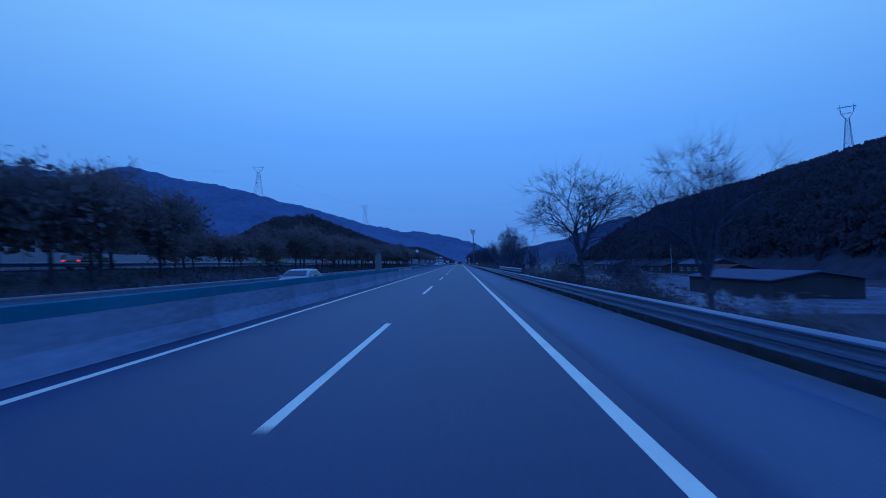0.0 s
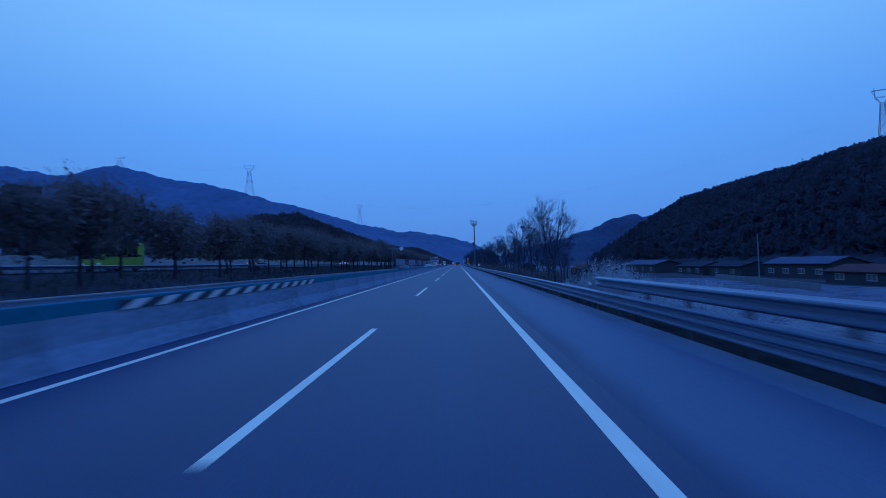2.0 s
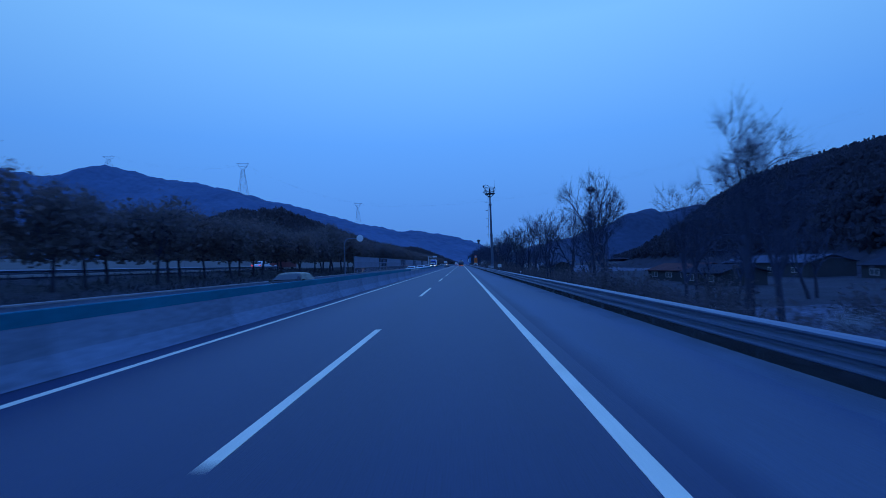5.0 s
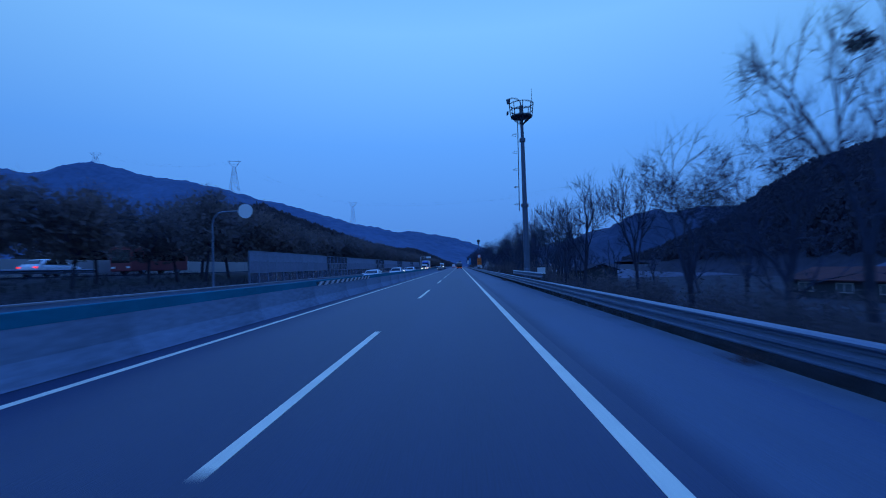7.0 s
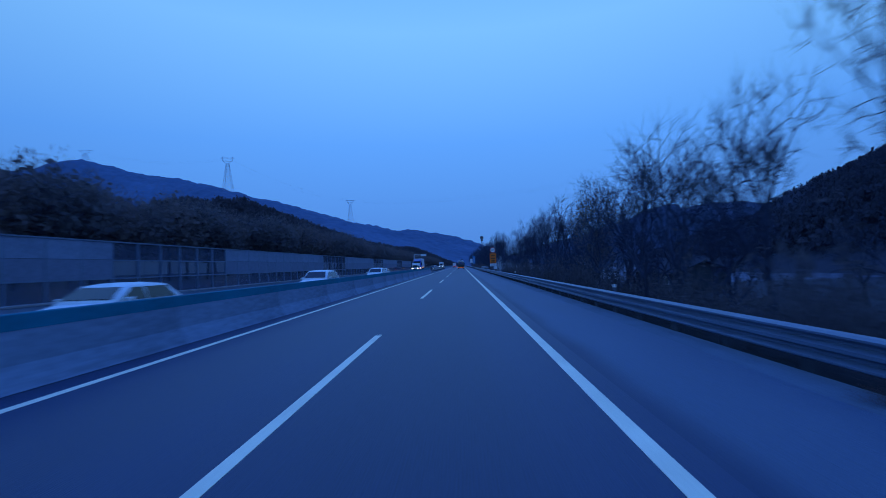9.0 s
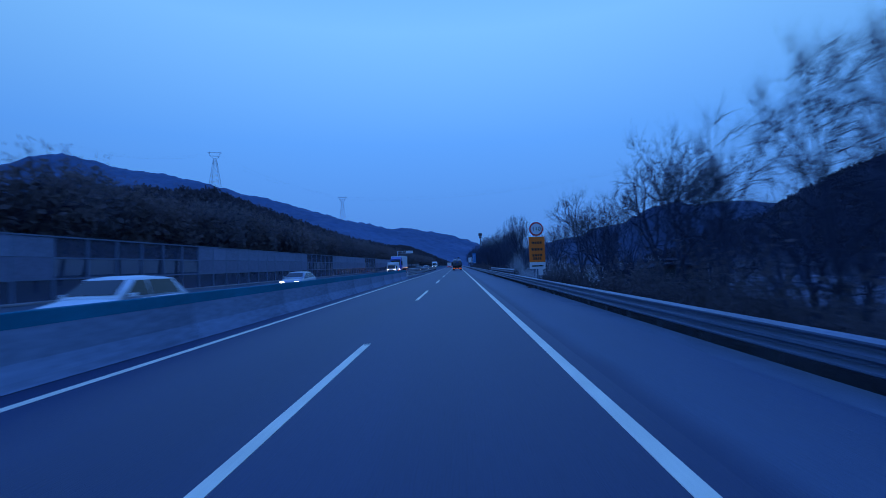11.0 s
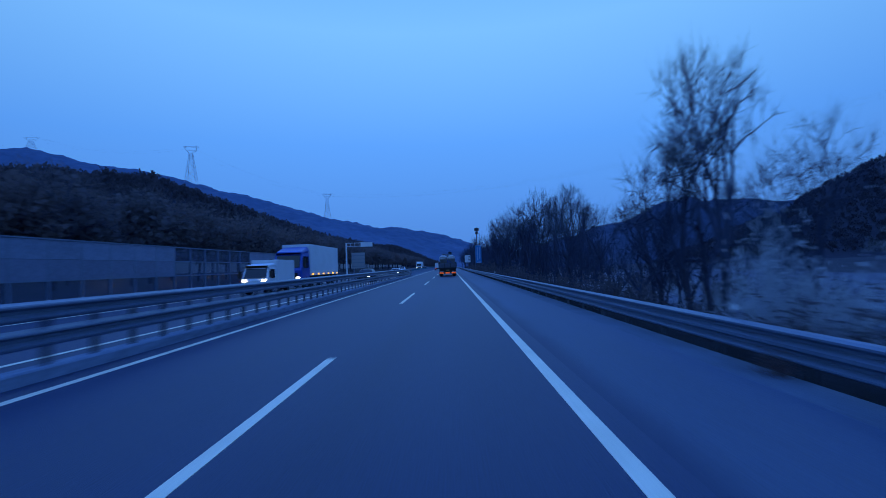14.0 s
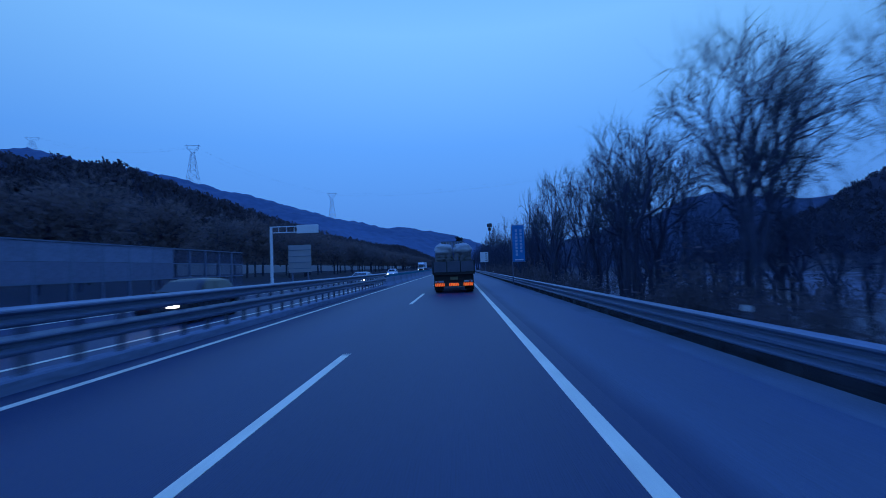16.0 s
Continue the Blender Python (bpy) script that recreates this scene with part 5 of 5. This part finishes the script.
def car(x, y, z, rz, paint, label, tall=0.0, lights="head"):
    """Nose towards -y before turning."""
    e = empty("car", x, y, z, rz, label, "car", "cars on the motorway")
    u = tall * 0.4
    secs = [(-2.24, car_section(0.62, 0.38, 0.58)), (-2.18, car_section(0.76, 0.31, 0.66)), (-2.0, car_section(0.85, 0.25, 0.75 + u)), (-1.6, car_section(0.9, 0.22, 0.83 + u)), (-1.1, car_section(0.91, 0.21, 0.92 + u)),
            (0.2, car_section(0.91, 0.21, 0.95 + u)), (1.5, car_section(0.91, 0.22, 0.97 + u)), (2.0, car_section(0.88, 0.26, 0.95 + u)), (2.18, car_section(0.82, 0.32, 0.88 + u)), (2.25, car_section(0.7, 0.4, 0.78 + u))]
    link_mesh("body", *loft(secs), paint, e, smooth=True)
    top, sill = 1.43 + tall, 0.90 + u

    def flank(zz):
        return 0.85 - 0.20 * (zz - sill) / (top - sill)

    def cabin(zt):
        side = [(flank(sill - 0.06), sill - 0.06), (flank(zt - 0.10), zt - 0.10), (flank(zt) - 0.05, zt - 0.025), (flank(zt) * 0.5, zt)]
        return side + [(-a, b) for a, b in reversed(side)]

    tail = 1.95 if tall < 0.12 else 2.12
    st = [(-1.12, cabin(sill + 0.05)), (-0.36, cabin(top - 0.045)), (0.0, cabin(top - 0.008)), (0.6, cabin(top)), (1.1, cabin(top - 0.03)), (tail - 0.55, cabin(top - 0.07)), (tail, cabin(sill + 0.08))]
    link_mesh("cabin", *loft(st), paint, e, smooth=True)
    hi, lo = top - 0.13, sill + 0.06
    for sx in (-1, 1):
        for ya, yb, yc, yd in ((-0.80, 0.22, 0.22, -0.24), (0.30, tail - 0.42, tail - 0.68, 0.30)):
            vv = [(sx * (flank(b) + o), a, b) for o in (0.012, -0.02) for a, b in ((ya, lo), (yb, lo), (yc, hi), (yd, hi))]
            link_mesh("side_window", vv, [(0, 1, 2, 3), (7, 6, 5, 4), (0, 4, 5, 1), (1, 5, 6, 2), (2, 6, 7, 3), (3, 7, 4, 0)], GLASS, e)
    for nm, ya, yb, o in (("windscreen", -1.02, -0.44, -0.035), ("rear_window", tail - 0.08, tail - 0.50, 0.035)):
        vv = [(x1, a + k, b) for k in (o, 0.0) for x1, a, b in ((-0.70, ya, sill + 0.13), (0.70, ya, sill + 0.13), (0.57, yb, top - 0.11), (-0.57, yb, top - 0.11))]
        link_mesh(nm, vv, [(0, 1, 2, 3), (7, 6, 5, 4), (0, 4, 5, 1), (1, 5, 6, 2), (2, 6, 7, 3), (3, 7, 4, 0)], GLASS, e)
    for sx in (-1, 1):
        for yy in (-1.35, 1.35):
            wheel(e, sx * 0.8, yy, 0.32, 0.22)
        box("headlight", sx * 0.60 - 0.15, sx * 0.60 + 0.15, -2.235, -2.05, 0.56, 0.68, HEADLIGHT if lights == "head" else GLASS, e, bevel=0.03)
        box("mirror", sx * 0.97 - 0.09, sx * 0.97 + 0.09, -0.78, -0.62, sill + 0.03, sill + 0.15, paint, e, bevel=0.03)
        box("tail_light", sx * 0.66 - 0.13, sx * 0.66 + 0.13, 2.1, 2.25, 0.68, 0.82, TAILLIGHT if lights == "tail" else SIGNRED, e, bevel=0.02)
    return e


# oncoming carriageway: nose towards -y
car(-9.6, 28.5, 0, 0, SILVER, "silver saloon car with lit headlights on the oncoming carriageway")
car(-9.6, 128.0, 0, 0, DARKCAR, "dark car with lit headlights on the oncoming carriageway")
car(-9.6, 194.4, 0, 0, WHITEPAINT, "white saloon car with lit headlights")
car(-9.4, 213.2, 0, 0, WHITEPAINT, "white tall car beside the median barrier", 0.14)
car(-9.6, 236, 0, 0, WHITEPAINT, "white estate car with lit headlights", 0.15)
car(-13.2, 262, 0, 0, SILVER, "silver car with lit headlights by the noise wall")
car(-9.6, 341, 0, 0, DARKCAR, "dark car behind the median guardrail", 0.1)
car(-9.6, 372, 0, 0, SILVER, "silver car passing the end of the guardrail")
car(-13.2, 420, 0, 0, WHITEPAINT, "white car with lit headlights in the distance", 0.2)
car(-9.6, 470, 0, 0, DARKCAR, "dark car with lit headlights in the distance", 0.2)
# side road: nose towards +y
car(-33.0, 41.0, 1.72, 180, DARKCAR, "dark car with red tail lights on the side road", 0, "tail")
car(-33.0, 118.0, 1.72, 180, DARKCAR, "dark car on the side road with red tail lights", 0.1, "tail")
car(-33.0, 178.0, 1.72, 180, WHITEPAINT, "white car on the side road with red tail lights", 0, "tail")


def coach(x, y, z, rz, paint, label, half=5.3):
    e = empty("coach", x, y, z, rz, label, "bus", "coaches on the side road")
    box("body", -1.22, 1.22, -half, half, 0.35, 3.15, paint, e, bevel=0.16)
    for sx in (-1, 1):
        for k in range(int(half * 1.15)):
            box("window", sx * 1.225 - 0.01, sx * 1.225 + 0.01, 0.4 - half + k * 1.62, 1.9 - half + k * 1.62, 1.55, 2.5, GLASS, e)
        for yy in (-half * 0.62, half * 0.6):
            wheel(e, sx * 1.05, yy, 0.48, 0.28)
        box("headlight", sx * 0.85 - 0.2, sx * 0.85 + 0.2, -half - 0.04, 0.02 - half, 0.7, 0.9, WHITEPAINT, e)
    box("windscreen", -1.05, 1.05, -half - 0.03, 0.01 - half, 1.3, 2.7, GLASS, e)
    return e


coach(-36.6, 90.0, 1.72, 0, YELLOW, "yellow-green minibus behind the verge trees", 3.2)
coach(-36.6, 196.0, 1.72, 0, CORALPAINT, "red and pale coach behind the verge trees")


def box_lorry(name, x, y, z, rz, cab_mat, length, width, height, label, head=True, cab_len=1.9, cab_h=2.1, wheels=0.42):
    """Nose towards -y."""
    e = empty(name, x, y, z, rz, label, "truck", "goods vehicles")
    h = width / 2
    secs = [(0.0, car_shape(width * 0.92, 0.45, cab_h * 0.52, 0.03)), (0.12, car_shape(width * 0.97, 0.42, cab_h * 0.6, 0.03)), (0.55, car_shape(width * 0.97, 0.42, cab_h * 0.97, 0.08)), (cab_len, car_shape(width * 0.97, 0.42, cab_h, 0.06))]
    cabin = link_mesh("cab", *loft(secs), cab_mat, e)
    link_mesh("windscreen", [(-h * 0.82, 0.07, cab_h * 0.60), (h * 0.82, 0.07, cab_h * 0.60), (h * 0.76, 0.44, cab_h * 0.93), (-h * 0.76, 0.44, cab_h * 0.93), (-h * 0.82, 0.13, cab_h * 0.60), (h * 0.82, 0.13, cab_h * 0.60), (h * 0.76, 0.5, cab_h * 0.93), (-h * 0.76, 0.5, cab_h * 0.93)], [(0, 1, 2, 3), (7, 6, 5, 4), (0, 4, 5, 1), (1, 5, 6, 2), (2, 6, 7, 3), (3, 7, 4, 0)], GLASS, cabin)
    box("grille", -h * 0.7, h * 0.7, -0.03, 0.02, 0.6, cab_h * 0.45, CHASSIS, cabin)
    for sx in (-1, 1):
        box("side_window", sx * h * 0.97 - 0.02, sx * h * 0.97 + 0.02, 0.6, cab_len - 0.35, cab_h * 0.58, cab_h * 0.9, GLASS, cabin)
        box("headlight", sx * h * 0.72 - 0.15, sx * h * 0.72 + 0.15, -0.06, 0.05, 0.92, 1.08, HEADLIGHT if head else WHITEPAINT, cabin, bevel=0.02)
        box("mirror", sx * (h + 0.14) - 0.1, sx * (h + 0.14) + 0.1, 0.2, 0.3, cab_h * 0.6, cab_h * 0.85, CHASSIS, cabin)
    link_mesh("wind_deflector", *loft([(0.4, car_shape(width * 0.85, cab_h * 0.935, cab_h * 0.96, 0.01)), (0.62, car_shape(width * 0.87, cab_h * 0.935, cab_h + 0.1, 0.04)), (cab_len, car_shape(width * 0.92, cab_h - 0.06, max(cab_h + 0.1, height - 0.25), 0.12))]), cab_mat, cabin)
    box("cargo_box", -h, h, cab_len + 0.12, length, 0.85 if length < 8 else 1.12, height, WHITEPAINT, e, bevel=0.03)
    box("chassis", -h * 0.75, h * 0.75, 0.6, length - 0.1, 0.45, 0.84 if length < 8 else 1.115, CHASSIS, e)
    for sx in (-1, 1):
        for yy in ([1.0, length - 1.5] if length < 8 else [1.3, length * 0.45, length - 3.4, length - 2.2]):
            wheel(e, sx * (h - 0.17), yy, wheels, 0.28)
        box("tail_light", sx * h * 0.75 - 0.14, sx * h * 0.75 + 0.14, length - 0.02, length + 0.03, 0.62, 0.8, TAILLIGHT, e)
        if length > 8:
            for k in range(6):
                yy = cab_len + 0.8 + k * (length - cab_len - 1.4) / 5
                box("marker_lamp", sx * h - 0.03, sx * h + 0.03, yy - 0.18, yy + 0.18, 1.17, 1.29, AMBER, e)
    for q in (-0.3, 0.3):
        box("door_bar", q - 0.02, q + 0.02, length - 0.01, length + 0.03, 0.95, height - 0.1, STEEL, e)
    return e


box_lorry("delivery_truck", -13.0, 316.2, 0, 0, WHITEPAINT, 5.6, 1.9, 2.45, "white delivery box truck with lit headlights", cab_h=1.95, cab_len=1.7, wheels=0.33)
semi = box_lorry("box_lorry", -13.0, 322.8, 0, 0, BLUEPAINT, 12.6, 2.5, 3.9, "blue-cabbed lorry with a long white box and amber marker lamps", cab_h=3.1, cab_len=2.3, wheels=0.5)
for sx in (-1, 1):
    box("roof_lamp", sx * 0.8 - 0.16, sx * 0.8 + 0.16, 0.62, 0.72, 3.02, 3.14, HEADLIGHT, semi, bevel=0.02)
box_lorry("box_lorry", -13.0, 492.0, 0, 0, WHITEPAINT, 12.0, 2.5, 3.7, "white lorry with lit headlights in the distance", cab_h=2.9, cab_len=2.2, wheels=0.5)
# ahead in the fast lane, its doors towards the camera
box_lorry("box_truck", -3.55, 452.0, 0, 180, WHITEPAINT, 5.2, 1.85, 2.6, "small white box truck with red tail lights ahead", head=False, cab_h=1.95, cab_len=1.6, wheels=0.33)


def flatbed_truck(x, y):
    """The loaded truck ahead; its tail stands at y, its nose beyond."""
    e = empty("flatbed_truck", x, y, 0, 0, "loaded flatbed truck with grey tailgate and orange striped reflectors", "truck", "goods vehicles")
    W = 1.26
    box("bed", -W, W, 0.0, 8.6, 1.16, 1.32, CHASSIS, e, bevel=0.02)
    gate = empty("tailgate", 0, 0, 0)
    gate.parent = e
    for k in range(3):
        x0 = -W + 0.02 + k * 0.833
        box("panel", x0, x0 + 0.82, -0.05, 0.0, 1.28, 1.92, TAILGATE, gate, "weathered grey tailgate panel", bevel=0.012)
    for k in range(4):
        xx = -W + 0.02 + k * 0.833
        box("rib", xx - 0.03, xx + 0.03, -0.085, 0.0, 1.24, 1.94, CHASSIS, gate)
    box("sill", -W - 0.03, W + 0.03, -0.08, 0.05, 1.12, 1.26, CHASSIS, gate)
    for sx in (-1, 1):
        side = box("side_board", sx * W - 0.03, sx * W + 0.03, 0.02, 8.6, 1.3, 1.92, TAILGATE, e)
        for k in range(7):
            box("stake", sx * (W + 0.03) - 0.03, sx * (W + 0.03) + 0.03, 0.2 + k * 1.35, 0.28 + k * 1.35, 1.2, 1.96, CHASSIS, e)
    box("crossmember", -W + 0.05, W - 0.05, 0.1, 0.4, 0.62, 1.15, CHASSIS, e)
    box("frame_rail", -0.5, -0.35, 0.2, 10.2, 0.6, 1.14, CHASSIS, e)
    box("frame_rail", 0.35, 0.5, 0.2, 10.2, 0.6, 1.14, CHASSIS, e)
    box("bumper_bar", -W + 0.03, W - 0.03, -0.02, 0.08, 0.40, 0.62, CHASSIS, e, bevel=0.02)
    # striped reflector boards, given a glow: two at the corners, one in the middle
    for cx, w in ((-0.87, 0.58), (0.0, 0.60), (0.87, 0.58)):
        rb = box("reflector_board", cx - w / 2, cx + w / 2, -0.045, -0.022, 0.43, 0.61, REFLECT_O, e, "orange reflector board with red diagonal stripes")
        for k in range(4):
            x0 = cx - w / 2 + 0.02 + k * w / 4
            vv = [(x0, -0.05, 0.43), (x0 + 0.06, -0.05, 0.43), (x0 + 0.06 + 0.05, -0.05, 0.61), (x0 + 0.05, -0.05, 0.61)]
            vv += [(a, -0.046, c) for a, b, c in vv]
            link_mesh("stripe", vv, [(0, 1, 2, 3), (7, 6, 5, 4), (0, 4, 5, 1), (1, 5, 6, 2), (2, 6, 7, 3), (3, 7, 4, 0)], REFLECT_R, rb)
    for sx in (-1, 1):
        lamp = box("tail_lamp", sx * 0.88 - 0.26, sx * 0.88 + 0.26, -0.03, 0.05, 0.64, 0.76, SILVER, e, "pale tail lamp cluster", bevel=0.02)
        box("lens", sx * 0.98 - 0.07, sx * 0.98 + 0.07, -0.04, -0.028, 0.66, 0.74, SIGNRED, lamp)
        for yy in (1.3, 2.6, 8.9):
            wheel(e, sx * 0.98, yy, 0.5, 0.42 if yy < 5 else 0.28)
        box("mud_flap", sx * 0.95 - 0.28, sx * 0.95 + 0.28, 0.45, 0.48, 0.16, 0.62, RUBBER, e)
    box("number_plate", -0.22, 0.24, -0.03, -0.005, 0.80, 0.99, DULLPLATE, e, "worn plate with plain bars")
    # cab in front
    secs = [(8.75, car_shape(2.4, 0.6, 2.75, 0.06)), (10.2, car_shape(2.4, 0.6, 2.8, 0.08)), (10.75, car_shape(2.35, 0.6, 2.0, 0.04)), (10.85, car_shape(2.3, 0.6, 1.5, 0.03))]
    link_mesh("cab", *loft(secs), BLUEPAINT, e)
    for sx in (-1, 1):
        box("mirror", sx * 1.36 - 0.12, sx * 1.36 + 0.12, 10.3, 10.4, 1.6, 2.15, CHASSIS, e)
    return e


TX, TY = 0.22, 352.2
flatbed_truck(TX, TY)


def crate_stack(x, y, z):
    e = empty("crate_stack", x, y, z, 0, "stack of grey slotted crates on the truck bed", "crates", "crate stacks on the truck")
    rr = random.Random(int(x * 100))
    first = None
    for lv in range(3):
        for k in range(5):
            m = pose(-0.44 + k * 0.22, 0, lv * 0.19)
            if first is None:
                bm = bmesh.new()
                add_box(bm, -0.1, 0.1, -0.02, 1.1, 0.0, 0.03)
                add_box(bm, -0.1, 0.1, -0.02, 1.1, 0.15, 0.18)
                for q in (-0.1, -0.02, 0.06):
                    add_box(bm, q, q + 0.035, -0.02, 1.1, 0.03, 0.15)
                first = part("crate", bm, CRATE, e)
                first.matrix_basis = m
            else:
                share("crate", first, e, m @ pose(0, rr.uniform(-0.02, 0.03), 0))
    return e


def sack(x, y, z, w, seed):
    """A bulging sack with a gathered, knotted top."""
    bm = bmesh.new()
    bmesh.ops.create_icosphere(bm, subdivisions=4, radius=1.0)
    rr = random.Random(int(seed * 10) + 3)
    kx, ky = rr.uniform(-0.3, 0.3), rr.uniform(-0.2, 0.2)
    for vv in bm.verts:
        c = vv.co.copy()
        n1 = noise.noise((c.x * 1.5 + seed, c.y * 1.5, c.z * 1.5))
        n2 = noise.noise((c.x * 4 + seed, c.y * 4, c.z * 4))
        fold = 0.05 * math.sin(9 * math.atan2(c.y - ky, c.x - kx)) * max(0, c.z)
        k = 1 + 0.2 * n1 + 0.08 * n2 + fold
        e = 0.55
        vv.co = Vector((math.copysign(abs(c.x) ** e, c.x) * k, math.copysign(abs(c.y) ** e, c.y) * k, c.z * k))
        near = max(0, 1 - math.hypot(c.x - kx, c.y - ky) / 0.35)
        if c.z > 0:
            vv.co.z += 0.55 * near ** 2
        if vv.co.z < -0.5:
            vv.co.z = -0.5
    ob = part("sack", bm, SACK, smooth=True)
    ob.matrix_basis = pose(x, y, z) @ Matrix.Diagonal((w / 2, 0.55, 0.36, 1))
    tagged(ob, "bulging pale woven sack tied on top of the crates", "sack", "sacks on the truck load")


for cx in (-0.58, 0.58):
    for k in range(6):
        crate_stack(TX + cx, TY + 0.25 + k * 1.25, 1.325)
        crate_stack(TX + cx, TY + 0.25 + k * 1.25, 1.9)
    for k in range(3):
        sack(TX + cx, TY + 0.75 + k * 1.2, 2.66, 1.12, cx * 3 + k)
load_rack = empty("load_rack", TX - 0.1, TY + 4.2, 2.475, 0, "slatted rack of goods roped on top of the load", "rack")
for k in range(8):
    box("slat", -0.75 + k * 0.2, -0.62 + k * 0.2, 0, 2.2, 0.15, 0.9, CRATE, load_rack)
box("rail", -0.8, 0.9, 0.0, 0.06, 0.86, 0.92, STEEL, load_rack)
box("rail", -0.8, 0.9, 0.0, 0.06, 0.1, 0.16, STEEL, load_rack)
rr = random.Random(9)
bm = bmesh.new()
for k in range(60):
    d = Vector((rr.gauss(0, 1), rr.gauss(0, 1), rr.gauss(0, 1))).normalized()
    add_tube(bm, d * 0.05, d * rr.uniform(0.2, 0.36), 0.05, 0.02, 4)
bundle = part("dark_bag", bm, CHASSIS)
bundle.matrix_basis = pose(TX + 0.42, TY + 4.6, 3.5)
tagged(bundle, "dark spiky bag tied on top of the load", "bag")
